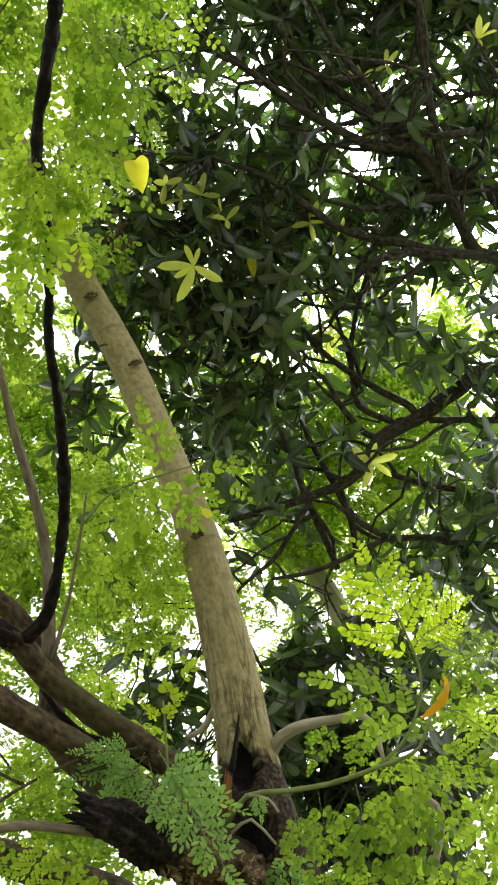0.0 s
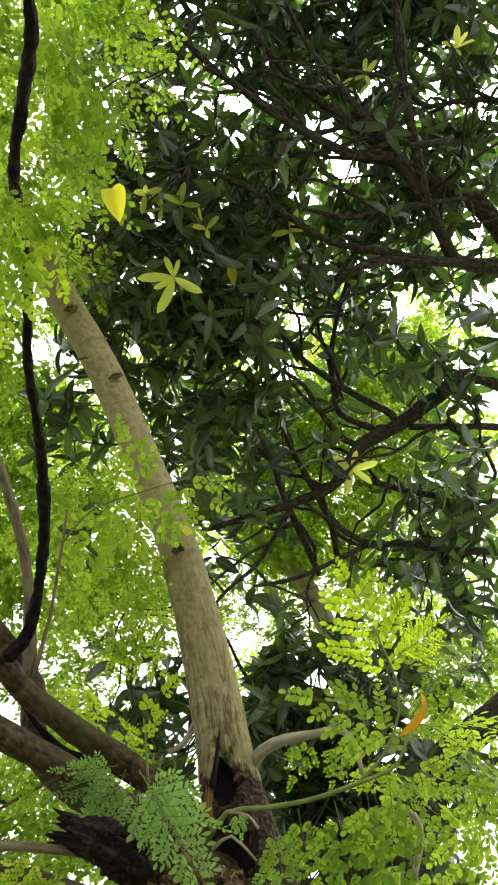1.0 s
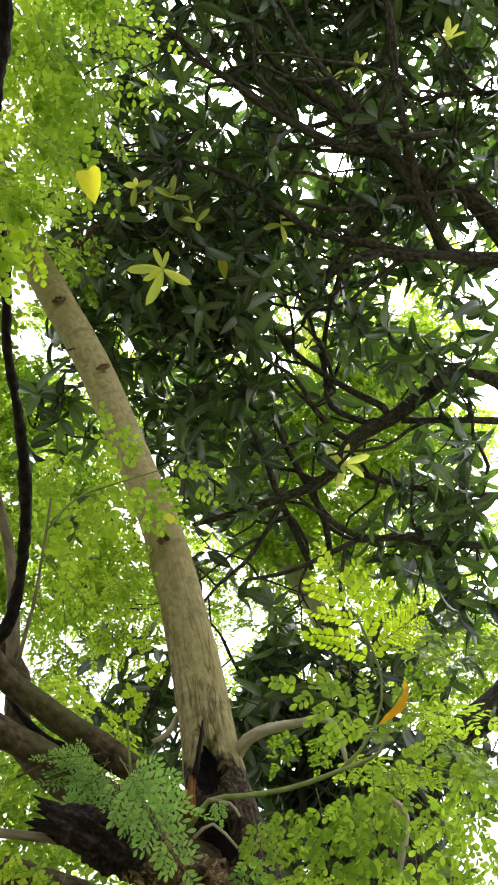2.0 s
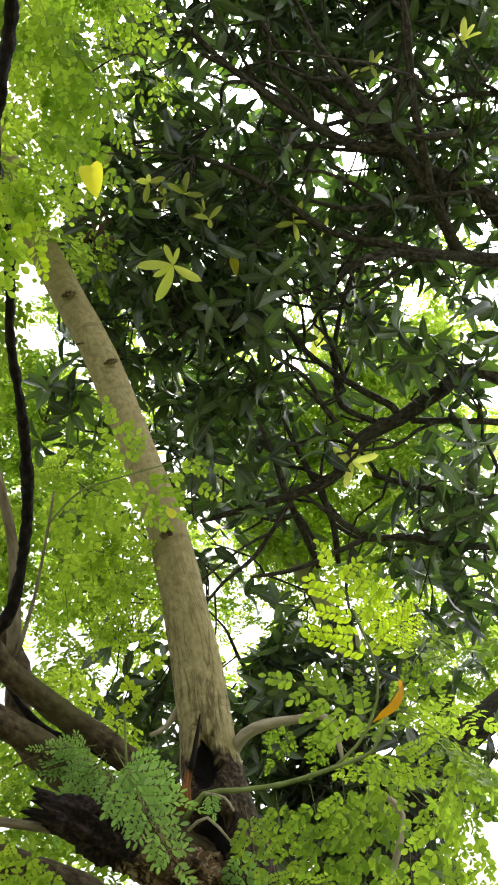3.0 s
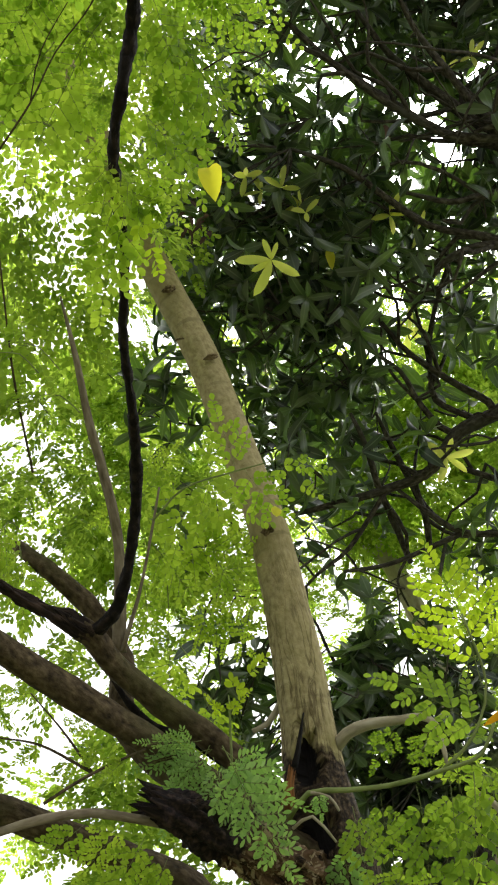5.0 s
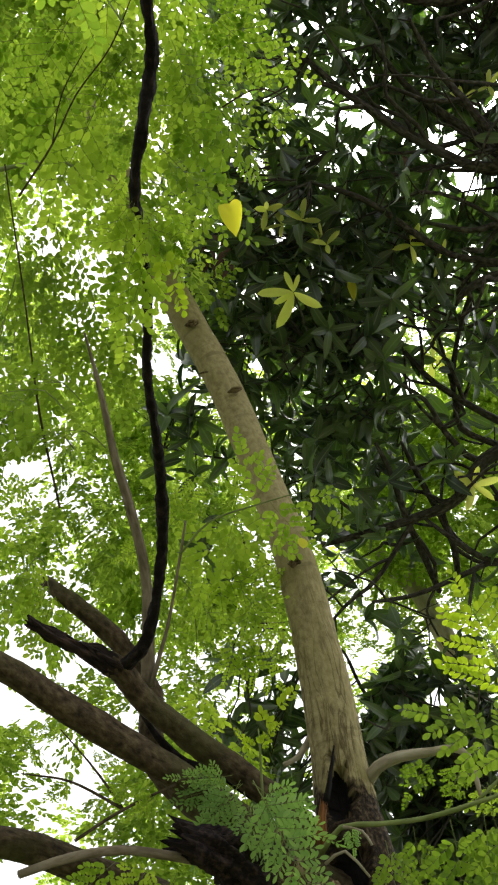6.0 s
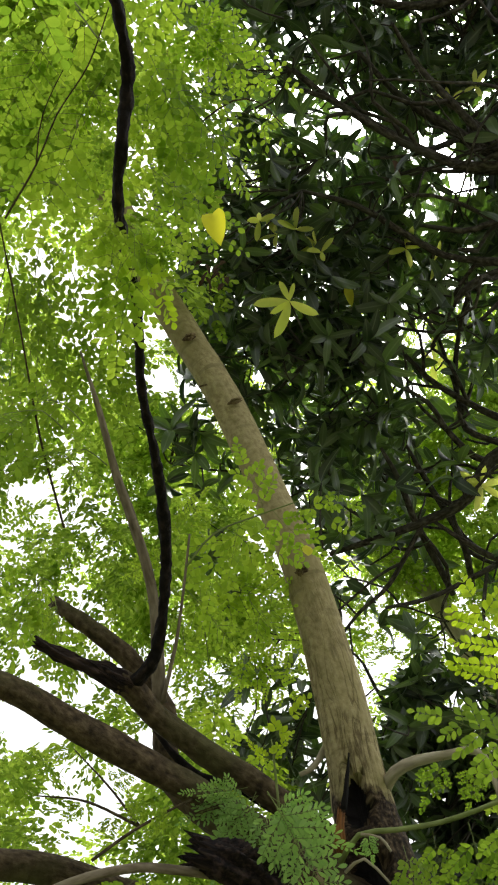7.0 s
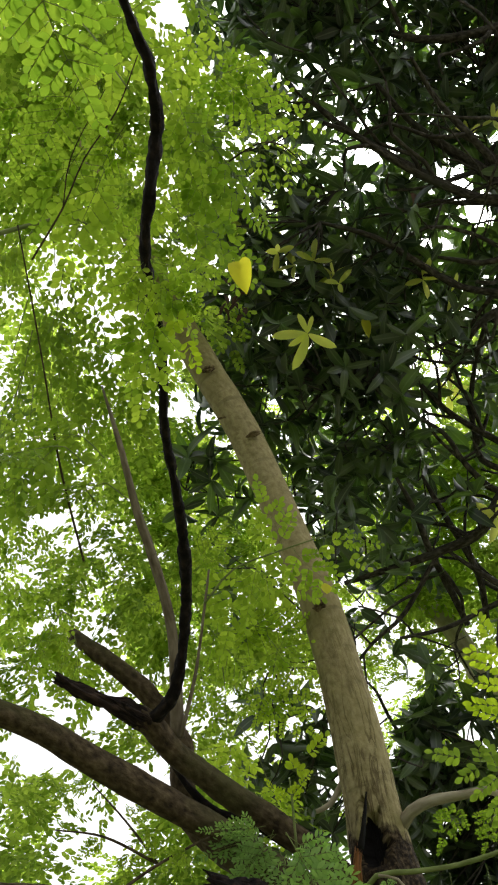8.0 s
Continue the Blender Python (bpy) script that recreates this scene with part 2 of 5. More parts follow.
def tube(points, sides=8, step=0.03, lumps=0.06, jag=0.0, shape=None):
    """A tapering round stem with uneven thickness; jag roughens its end. shape(place, normal, r) may push the surface in or out."""
    line = spline(points, step)
    way, u, v = rings(line)
    verts, faces, lengthwise = [], [], []
    run = np.concatenate([[0], np.cumsum(np.linalg.norm(np.diff(line[:, :3], axis=0), axis=1))]) + 7.3 * abs(line[0, 0]) + 3.1 * abs(line[0, 1])
    for k, row in enumerate(line):
        for i in range(sides):
            ang = 2 * math.pi * i / sides
            out = u[k] * math.cos(ang) + v[k] * math.sin(ang)
            r = row[3] * (1 + lumps * noise.noise(Vector(row[:3] * 9 + out * 1.2)) * 2 + lumps * noise.noise(Vector(row[:3] * 30 + out * 3)))
            place = row[:3] + out * r * (1 + 0.5 * lumps * max(0.0, noise.noise(Vector((k * step * 22, 3.7, 1.1)))))
            if shape is not None:
                place = shape(place, out, row)
            if jag and k >= len(line) - 2:
                place = place + way[k] * jag * (noise.noise(Vector(out * 4 + row[:3])) + 0.4)
            verts.append(place)
            lengthwise.append((math.cos(ang) * row[3], math.sin(ang) * row[3], run[k]))
    for k in range(len(line) - 1):
        for i in range(sides):
            j = (i + 1) % sides
            faces.append((k * sides + i, k * sides + j, (k + 1) * sides + j, (k + 1) * sides + i))
    first, last = len(verts), len(verts) + 1
    verts += [line[0, :3], line[-1, :3] - way[-1] * jag * 0.4]
    lengthwise += [(0, 0, run[0]), (0, 0, run[-1])]
    top = (len(line) - 1) * sides
    for i in range(sides):
        j = (i + 1) % sides
        faces += [(first, j, i), (last, top + i, top + j)]
    return verts, faces, lengthwise


def stem(name, parent, points, mat, sides=8, step=0.03, lumps=0.06, jag=0.0, label=""):
    verts, faces, lengthwise = tube(points, sides, step, lumps, jag)
    return attach(name, mesh_of(name, verts, faces, mat, lengthwise=lengthwise), parent, label=label)


# gaps in the crowns, cut along the camera's sight lines so that sky shows: from a near point to a far one, with a
# radius that widens
GAPS = []


def gap(near, far_end, wide):
    GAPS.append((near, far_end, wide))


gap((0.101, 1.941, 4.771), (0.256, 4.818, 9.100), 0.030)
gap((0.167, 1.962, 4.755), (0.413, 4.867, 9.060), 0.016)
gap((-0.068, 1.912, 4.792), (-0.144, 4.750, 9.149), 0.024)
gap((0.413, 2.013, 4.696), (0.994, 4.987, 8.921), 0.018)
gap((0.482, 2.093, 4.627), (1.157, 5.177, 8.759), 0.028)
gap((0.530, 2.130, 4.591), (1.272, 5.264, 8.673), 0.018)
gap((0.447, 2.074, 4.647), (1.076, 5.131, 8.806), 0.016)
gap((0.441, 2.118, 4.615), (1.062, 5.236, 8.729), 0.016)
gap((0.131, 2.059, 4.689), (0.327, 5.097, 8.905), 0.016)
gap((0.574, 1.907, 4.742), (1.375, 4.736, 9.031), 0.016)
gap((0.798, 1.901, 4.696), (1.907, 4.722, 8.921), 0.020)
gap((0.741, 2.435, 4.279), (1.771, 5.988, 7.934), 0.028)
gap((0.771, 2.451, 4.254), (1.843, 6.026, 7.876), 0.044)
gap((0.839, 2.475, 4.210), (2.003, 6.081, 7.771), 0.024)
gap((0.702, 2.413, 4.311), (1.680, 5.935, 8.009), 0.020)
gap((-0.266, 2.390, 4.413), (-0.613, 5.881, 8.251), 0.018)
gap((0.273, 2.515, 4.291), (0.662, 6.176, 7.963), 0.018)
gap((0.219, 2.609, 4.200), (0.534, 6.399, 7.746), 0.016)
gap((0.073, 3.176, 3.424), (0.189, 7.743, 5.908), 0.072)
gap((0.153, 3.166, 3.436), (0.380, 7.720, 5.937), 0.040)
gap((-0.543, 3.016, 3.624), (-1.269, 7.363, 6.384), 0.026)
gap((-0.611, 3.138, 3.396), (-1.430, 7.653, 5.842), 0.036)
gap((-0.384, 3.205, 3.331), (-0.892, 7.812, 5.689), 0.030)
gap((0.036, 3.026, 3.677), (0.102, 7.387, 6.508), 0.028)
gap((0.145, 3.056, 3.625), (0.360, 7.457, 6.385), 0.024)
gap((0.263, 3.081, 3.571), (0.639, 7.517, 6.258), 0.026)
gap((0.813, 3.133, 3.313), (1.943, 7.642, 5.645), 0.044)
gap((0.767, 3.168, 3.267), (1.834, 7.723, 5.537), 0.030)
gap((-0.613, 2.413, 4.339), (-1.435, 5.934, 8.075), 0.040)
gap((-0.431, 3.223, 3.286), (-1.004, 7.853, 5.583), 0.040)
gap((-0.771, 3.241, 3.120), (-1.811, 7.898, 5.189), 0.090)
gap((-0.857, 3.261, 3.029), (-2.013, 7.943, 4.974), 0.119)
gap((-0.102, 2.677, 4.134), (-0.225, 6.560, 7.590), 0.014)
gap((-0.013, 2.651, 4.164), (-0.013, 6.499, 7.661), 0.012)
gap((0.339, 2.392, 4.401), (0.819, 5.886, 8.222), 0.014)
gap((0.164, 2.414, 4.397), (0.405, 5.939, 8.213), 0.012)
gap((-0.945, 2.046, 4.566), (-2.172, 5.107, 8.587), 0.040)
gap((-0.751, 2.170, 4.521), (-1.713, 5.402, 8.480), 0.044)
gap((-1.001, 2.367, 4.272), (-2.304, 5.867, 7.889), 0.038)
gap((-1.099, 2.634, 3.943), (-2.536, 6.499, 7.110), 0.056)
gap((-1.097, 2.765, 3.774), (-2.532, 6.809, 6.710), 0.056)
gap((-0.978, 3.221, 3.018), (-2.250, 7.891, 4.920), 0.149)
gap((-0.835, 3.204, 3.143), (-1.912, 7.849, 5.217), 0.072)
gap((-0.410, 3.213, 3.277), (-0.905, 7.872, 5.534), 0.052)
gap((-1.055, 3.090, 3.259), (-2.433, 7.580, 5.492), 0.048)
gap((0.703, 2.414, 4.296), (1.781, 5.981, 7.923), 0.044)
gap((0.778, 2.235, 4.439), (1.958, 5.558, 8.260), 0.030)
gap((0.861, 2.238, 4.410), (2.154, 5.564, 8.191), 0.030)
gap((0.891, 2.025, 4.573), (2.227, 5.060, 8.579), 0.024)
gap((0.768, 1.872, 4.720), (1.934, 4.698, 8.926), 0.018)
gap((0.833, 2.470, 4.197), (2.089, 6.114, 7.687), 0.036)
# these clear the camera's view of the far pale trunk
gap((0.195, 2.984, 3.731), (0.309, 4.721, 4.905), 0.022)
gap((0.248, 3.019, 3.672), (0.392, 4.777, 4.812), 0.022)
gap((0.302, 3.058, 3.603), (0.476, 4.837, 4.706), 0.022)
gap((0.345, 3.095, 3.534), (0.542, 4.895, 4.598), 0.022)
gap((0.375, 3.122, 3.482), (0.589, 4.936, 4.517), 0.022)
GAP_FROM = np.array([g[0] for g in GAPS])
GAP_WAY = np.array([g[1] for g in GAPS]) - GAP_FROM
GAP_WIDE = np.array([g[2] for g in GAPS])


def in_gap(place, more=0.0):
    rel = np.array(place)[None] - GAP_FROM
    t = np.clip((rel * GAP_WAY).sum(1) / (GAP_WAY ** 2).sum(1), 0, 1)
    return bool((np.linalg.norm(rel - GAP_WAY * t[:, None], axis=1) < GAP_WIDE * (1 + 0.6 * t) + more).any())


# clumps of a crown: centre, half widths and how many leafy shoots
CLUMPS = []


def clump(x, y, z, wide, deep, high, many):
    CLUMPS.append(((x, y, z), (wide, deep, high), many))


def taken():
    """The clumps given since the last crown."""
    out = list(CLUMPS)
    CLUMPS.clear()
    return out


# leaves ---------------------------------------------------------
def blade(length, width, fold, droop, rows=4, blunt=0.5):
    """One leaf along +x with a folded midrib: verts and faces."""
    verts, faces = [(0, 0, 0)], []
    for k in range(1, rows):
        t = k / rows
        w = width / 2 * (math.sin(math.pi * t ** (1.0 + 0.35 * blunt)) ** (0.85 - 0.4 * blunt))
        x, z = length * t, -droop * length * t * t
        verts += [(x, w, z + fold * w), (x, 0, z), (x, -w, z + fold * w)]
    verts.append((length, 0, -droop * length))
    faces += [(0, 2, 1), (0, 3, 2)]
    for k in range(rows - 2):
        b = 1 + 3 * k
        faces += [(b, b + 1, b + 4, b + 3), (b + 1, b + 2, b + 5, b + 4)]
    b = 1 + 3 * (rows - 2)
    faces += [(b, b + 1, b + 3), (b + 1, b + 2, b + 3)]
    return verts, faces


def ribs(count):
    """1 along a blade's midrib, 0 at its edges, for the vertices of blade()."""
    out = np.zeros(count, np.float32)
    out[0] = out[-1] = 1
    out[2:-1:3] = 1
    return out


class Heap:
    """Collects many leaves into one mesh."""

    def __init__(self):
        self.verts, self.faces, self.ribs, self.count = [], [], [], 0

    def add(self, verts, faces, place):
        v = np.array(verts, float) @ np.array(place.to_3x3()).T + np.array(place.translation)
        self.verts.append(v)
        self.faces += [tuple(i + self.count for i in f) for f in faces]
        self.ribs.append(ribs(len(v)))
        self.count += len(v)

    def mesh(self, name, mats):
        me = mesh_of(name, np.concatenate(self.verts), self.faces, mats)
        me.attributes.new("rib", "FLOAT", "POINT").data.foreach_set("value", np.concatenate(self.ribs))
        return me


def turn(x=0, y=0, z=0):
    return Euler((x, y, z)).to_matrix().to_4x4()


def frond_shape(r, length, pairs, leaflet, plump=1.0, side_reach=0.52, spacing=0.6, plain=False, branched=True):
    """A feathery compound leaf along +x: a stalk, side stalks, and oval leaflets in close pairs on each. plain: leaflets of one face."""
    heap, stalks = Heap(), Heap()
    sag = r.uniform(0.15, 0.5)
    bend = lambda t: Vector((length * t * (1 - 0.12 * sag * t), 0.04 * length * math.sin(3 * t + sag * 9), -sag * length * 0.6 * t * t))

    def oval(place, size):
        w = size * plump * r.uniform(0.55, 0.68)
        if plain:
            v, f = [(0, 0, 0), (size * 0.3, w * 0.43, 0), (size * 0.75, w * 0.45, 0), (size, 0, -0.06 * size), (size * 0.75, -w * 0.45, 0), (size * 0.3, -w * 0.43, 0)], [(0, 1, 2, 3, 4, 5)]
        else:
            v, f = blade(size, w, r.uniform(-0.1, 0.25), r.uniform(-0.05, 0.25), 5, 0.5)
        heap.add(v, f, place)

    def stalk(a, b, w):
        d = (b - a)
        m = d.to_track_quat("X", "Z").to_matrix().to_4x4()
        m.translation = a
        n = d.length
        stalks.add([(0, w, 0), (0, -w * 0.5, w * 0.8), (0, -w * 0.5, -w * 0.8), (n, w * 0.6, 0), (n, -w * 0.3, w * 0.5), (n, -w * 0.3, -w * 0.5)],
                   [(0, 1, 4, 3), (1, 2, 5, 4), (2, 0, 3, 5)], m)

    def pinna(root, heading, reach, lean, level):
        many = max(2, round(reach / (leaflet * spacing)))
        way = Matrix.Rotation(heading, 4, "Z") @ Matrix.Rotation(lean, 4, "Y")
        tip = root + (way @ Vector((reach, 0, 0)))
        stalk(root, tip, 0.0009 if level else 0.0013)
        for k in range(many):
            t = (k + 0.8) / (many + 0.6)
            p = root.lerp(tip, t)
            p.z -= 0.10 * reach * t * t
            for side in (-1, 1):
                if r.random() < 0.04:
                    continue
                if branched and level == 0 and k < many * 0.4 and k % 2 == 0 and reach > leaflet * 5:
                    pinna(p, heading + side * r.uniform(0.8, 1.05), leaflet * r.uniform(1.8, 2.6), lean + r.uniform(-0.1, 0.25), 1)
                    continue
                m = Matrix.Translation(p) @ way @ turn(r.gauss(0, 0.35), r.uniform(-0.3, 0.45), side * r.uniform(0.7, 1.0))
                oval(m, 1.15 * leaflet * r.uniform(0.8, 1.1) * (1.0 - 0.25 * t))
        oval(Matrix.Translation(tip) @ way @ turn(r.uniform(-0.3, 0.3), r.uniform(0, 0.3), 0), leaflet * r.uniform(0.9, 1.1))

    for k in range(14):
        stalk(bend(k / 14), bend((k + 1) / 14), 0.0022 * (1 - 0.6 * k / 14))
    for k in range(pairs):
        t = 0.22 + 0.74 * k / (pairs - 0.3)
        reach = length * side_reach * (1 - 0.8 * (t - 0.2)) * r.uniform(0.85, 1.1)
        for side in (-1, 1):
            pinna(bend(t), side * r.uniform(0.85, 1.15), reach, r.uniform(-0.05, 0.3), 0)
    pinna(bend(1), r.uniform(-0.15, 0.15), leaflet * 3.0, 0.35, 1)
    return heap, stalks


def frond_meshes(name, mat, seed, many, length, pairs, leaflet, plump=1.0, **shape):
    out = []
    for k in range(many):
        r = random.Random(seed + k)
        heap, stalks = frond_shape(r, length * r.uniform(0.85, 1.15), pairs + r.choice((-1, 0, 0, 1)), leaflet * r.uniform(0.9, 1.1), plump, **shape)
        verts = np.concatenate(heap.verts + stalks.verts)
        faces = heap.faces + [tuple(i + heap.count for i in f) for f in stalks.faces]
        slots = [0] * len(heap.faces) + [1] * len(stalks.faces)
        out.append(mesh_of(name, verts, faces, [mat, GREEN_STEM], slots))
    return out


def plain_fronds(seed, many, length, pairs, leaflet):
    """Simple compound leaves for crowns without number."""
    heaps = [frond_shape(random.Random(seed + k), length, pairs, leaflet, plain=True)[0] for k in range(many)]
    return [(np.concatenate(heap.verts), heap.faces) for heap in heaps]


FAR_FRONDS = plain_fronds(150, 6, 0.30, 4, 0.036)
LEAFY = frond_meshes("compound_leaf", FROND, 100, 6, 0.30, 4, 0.036, 0.92, side_reach=0.45, spacing=0.55)
COOL = frond_meshes("compound_leaf", FROND_COOL, 200, 4, 0.30, 7, 0.027, 0.66, side_reach=0.33, spacing=0.62, branched=False)
SPRIG = frond_meshes("compound_leaf", FROND_YOUNG, 320, 3, 0.30, 2, 0.12, 0.9, side_reach=0.34)
MID = frond_meshes("compound_leaf", FROND, 600, 6, 0.30, 4, 0.044, 0.9, side_reach=0.45)
THIN = frond_meshes("compound_leaf", FROND, 650, 3, 0.30, 4, 0.022, side_reach=0.4, spacing=1.3)
SHADED_LOOSE = frond_meshes("compound_leaf", FROND_SHADED, 400, 6, 0.34, 4, 0.038, spacing=0.85)
YOUNG = frond_meshes("compound_leaf", FROND_YOUNG, 300, 3, 0.30, 5, 0.0235, 0.85, side_reach=0.5, spacing=0.56, branched=False)
LONG = frond_meshes("compound_leaf", FROND, 700, 5, 0.30, 5, 0.025, 0.92, side_reach=0.48)
# Same leaves in the darker green that stands for the dark crown's shade.
SHADED_DENSE = frond_meshes("compound_leaf", FROND_SHADED, 740, 4, 0.30, 4, 0.034, 0.95, side_reach=0.48, spacing=0.55)
LARGE = frond_meshes("compound_leaf", FROND, 270, 4, 0.30, 3, 0.054, 0.95)
SPARSE = frond_meshes("compound_leaf", FROND, 280, 2, 0.30, 2, 0.085, 1.0, side_reach=0.4, spacing=0.9, branched=False)
LARGE_COOL = frond_meshes("compound_leaf", FROND_COOL, 250, 2, 0.30, 4, 0.042, 0.9)


def aim(place, way, roll=0.0, size=1.0):
    """A pose at place whose x runs along way, with z as near to up as it goes."""
    x = Vector(way).normalized()
    y = Vector((0, 0, 1)).cross(x)
    y = y.normalized() if y.length > 1e-3 else Vector((0, 1, 0))
    z = x.cross(y)
    m = Matrix((x, y, z)).transposed().to_4x4()
    return Matrix.Translation(place) @ m @ Matrix.Rotation(roll, 4, "X") @ Matrix.Scale(size, 4)


def leafy_twig(tree, points, many, meshes, size=1.0, mat=GREEN_STEM, spread=1.0, droop=0.25, first=0.25):
    """A thin stem with compound leaves set round it, and one at its tip."""
    twig = stem("twig", tree, points, mat, 6, 0.04, 0.03)
    line = spline(points, 0.02)
    for k in range(many):
        t = first + (1 - first) * (k + 1) / many
        i = min(len(line) - 1, int(t * (len(line) - 1)))
        way = line[min(i + 1, len(line) - 1), :3] - line[max(i - 1, 0), :3]
        way = Vector(way).normalized()
        if k < many - 1:
            around = Matrix.Rotation(2.4 * k + rnd.uniform(-0.5, 0.5), 3, way)
            out = around @ way.orthogonal().normalized()
            way = (way * 0.6 + out * spread + Vector((0, 0, -droop))).normalized()
        attach("compound_leaf", rnd.choice(meshes), twig, aim(line[i, :3], way, rnd.uniform(-0.5, 0.5), size * rnd.uniform(0.8, 1.15)))


def spray(tree, source, centre, reach, twigs, leaves, meshes, size=1.0, droop=0.3, spread=1.0, mat=GREEN_STEM):
    """Several leafy twigs that fan out from source into the space round centre."""
    c, s = Vector(centre), Vector(source)
    for k in range(twigs):
        end = c + Vector([rnd.uniform(-1, 1) * q for q in reach])
        near = s.lerp(end, rnd.uniform(0.35, 0.6)) + Vector((rnd.uniform(-.05, .05), rnd.uniform(-.05, .05), rnd.uniform(0, .06)))
        if (end - near).length > 0.4:
            near = end + (near - end).normalized() * 0.4
        mid = near.lerp(end, 0.5) + Vector((0, 0, 0.03))
        leafy_twig(tree, [(*near, 0.0019), (*mid, 0.0015), (*end, 0.001)], leaves, meshes, size, mat, spread, droop)


# ---------------------------------------------------------------- ground
def build_ground():
    n, half = 60, 400.0
    verts, faces = [], []
    for j in range(n + 1):
        for i in range(n + 1):
            x, y = [half * math.copysign(abs(2 * q / n - 1) ** 2.5, 2 * q / n - 1) for q in (i, j)]
            near = max(0.0, 1 - math.hypot(x, y) / 60)
            verts.append((x, y, 0.05 * near * noise.noise(Vector((x * 0.6, y * 0.6, 0)))))
    for j in range(n):
        for i in range(n):
            a = j * (n + 1) + i
            faces.append((a, a + 1, a + n + 2, a + n + 1))
    ob = new("ground", mesh_of("ground", verts, faces, ground_material()))
    tagged(ob, "mown grass with bare earthy patches under the trees", "ground", kind="structure")


build_ground()

# ---------------------------------------------------------------- the pale feathery-leaved tree
FORK = Vector((0.001, 2.355, 2.491))
HOLLOWS = ((Vector((-0.030, 2.280, 2.606)), 0.068, 0.034), (Vector((-0.014, 2.296, 2.427)), 0.07, 0.05))
tree = thing("tree", (FORK.x + 0.05, FORK.y + 0.08, 0.0), "tall pale-barked tree with feathery leaves, pollarded and regrown", "tree", "trees")


def trunk_shape(place, out, row):
    """Sinks the hollow at the fork and ribs the lower bark."""
    for hollow, tall, broad in HOLLOWS:
        d = Vector(place) - hollow
        ragged = 1 + 0.9 * noise.noise(d * 38) + 0.5 * noise.noise(d * 90)
        depth = max(0.0, 1 - ragged * ((d.z / tall) ** 2 + (d.x / broad) ** 2))
        if out[1] < 0.2 and depth > 0:
            place = place - out * 0.048 * min(1, depth * 3)
    low = max(0.0, min(1.0, (3.3 - place[2]) / 0.6))
    rib = noise.noise(Vector((out[0] * 7, out[1] * 7, place[2] * 2.5)))
    return place + out * row[3] * 0.07 * low * rib


def build_trunk():
    points = [
        (tree.location.x, tree.location.y, -0.05, 0.17),
        (tree.location.x - 0.02, tree.location.y, 0.6, 0.135),
        (tree.location.x + 0.0, tree.location.y - 0.02, 1.5, 0.12),
        (0.052, 2.378, 2.282, 0.0933), (0.023, 2.372, 2.443, 0.0822), (-0.009, 2.380, 2.596, 0.0755), (-0.026, 2.365, 2.734, 0.0665), (-0.060, 2.351, 2.963, 0.0627), (-0.123, 2.316, 3.267, 0.0546),
        (-0.192, 2.304, 3.483, 0.0519), (-0.329, 2.309, 3.894, 0.0513), (-0.467, 2.263, 4.187, 0.0514), (-0.582, 2.229, 4.438, 0.0501), (-0.713, 2.173, 4.775, 0.0503), (-0.926, 2.087, 5.272, 0.0461), (-1.129, 1.989, 5.744, 0.0302)]
    verts, faces, lengthwise = tube(points, 72, 0.011, 0.02, 0, trunk_shape)
    charred, browned = [], []
    for p in verts:
        c, burn = Vector(p), 0.0
        for hollow, tall, broad in HOLLOWS:
            d = c - hollow
            if d.y < 0.12:
                burn = max(burn, 1 - 0.8 * (1 + 0.8 * noise.noise(d * 38)) * ((d.x / broad) ** 2 + (d.z / tall) ** 2))
        charred.append(max(0.0, burn))
        browned.append(max(0.0, min(1.0, (2.63 - c.z) * 2.0 + 0.38)))
    me = mesh_of("trunk", verts, faces, PALE_BARK, lengthwise=lengthwise)
    for name, values in (("charred", charred), ("browned", browned)):
        me.attributes.new(name, "FLOAT", "POINT").data.foreach_set("value", values)
    attach("trunk", me, tree, label="pale smooth trunk, fissured at its foot, with a charred hollow")


build_trunk()


def rotten_shape(place, out, row):
    """Deep flakes and ridges that run along the limb."""
    p = Vector(place)
    long = Vector((-0.86, -0.35, 0.37))
    q = p - long * p.dot(long) * 0.82
    ridge = 1 - abs(noise.noise(q * 34)) * 2
    chip = noise.noise(p * 46) * max(0.0, noise.noise(p * 15) + 0.4)
    return place + out * row[3] * (0.3 * ridge - 0.2 + 0.25 * chip + 0.14 * noise.noise(p * 110))


v, f, along = tube([(0.064, 2.409, 2.242, 0.0774), (-0.018, 2.348, 2.317, 0.0681), (-0.123, 2.267, 2.366, 0.0612), (-0.247, 2.171, 2.402, 0.0543), (-0.310, 2.125, 2.417, 0.0473), (-0.361, 2.093, 2.426, 0.0355)], 56, 0.006, 0.1, 0.06, rotten_shape)
rotten = mesh_of("rotten_limb", v, f, ROTTEN, lengthwise=along)
end, root = np.array((-0.361, 2.093, 2.426)), np.array((-0.018, 2.348, 2.317))
burnt = [max(0.0, 1 - 1.3 * float(np.dot(np.array(p) - end, root - end) / np.dot(root - end, root - end))) for p in v]
rotten.attributes.new("charred", "FLOAT", "POINT").data.foreach_set("value", burnt)
attach("rotten_limb", rotten, tree, label="rotten brown limb stump with a blackened jagged end")
stem("limb", tree, [(0.001, 2.444, 2.415, 0.0427), (-0.121, 2.370, 2.558, 0.0353), (-0.242, 2.305, 2.644, 0.0323), (-0.387, 2.228, 2.720, 0.0306), (-0.484, 2.148, 2.777, 0.0289), (-0.526, 2.082, 2.813, 0.0287), (-0.558, 2.058, 2.823, 0.0272)], LIMB_BARK, 18, 0.012, 0.09, 0, "brown limb with ringed mossy bark")
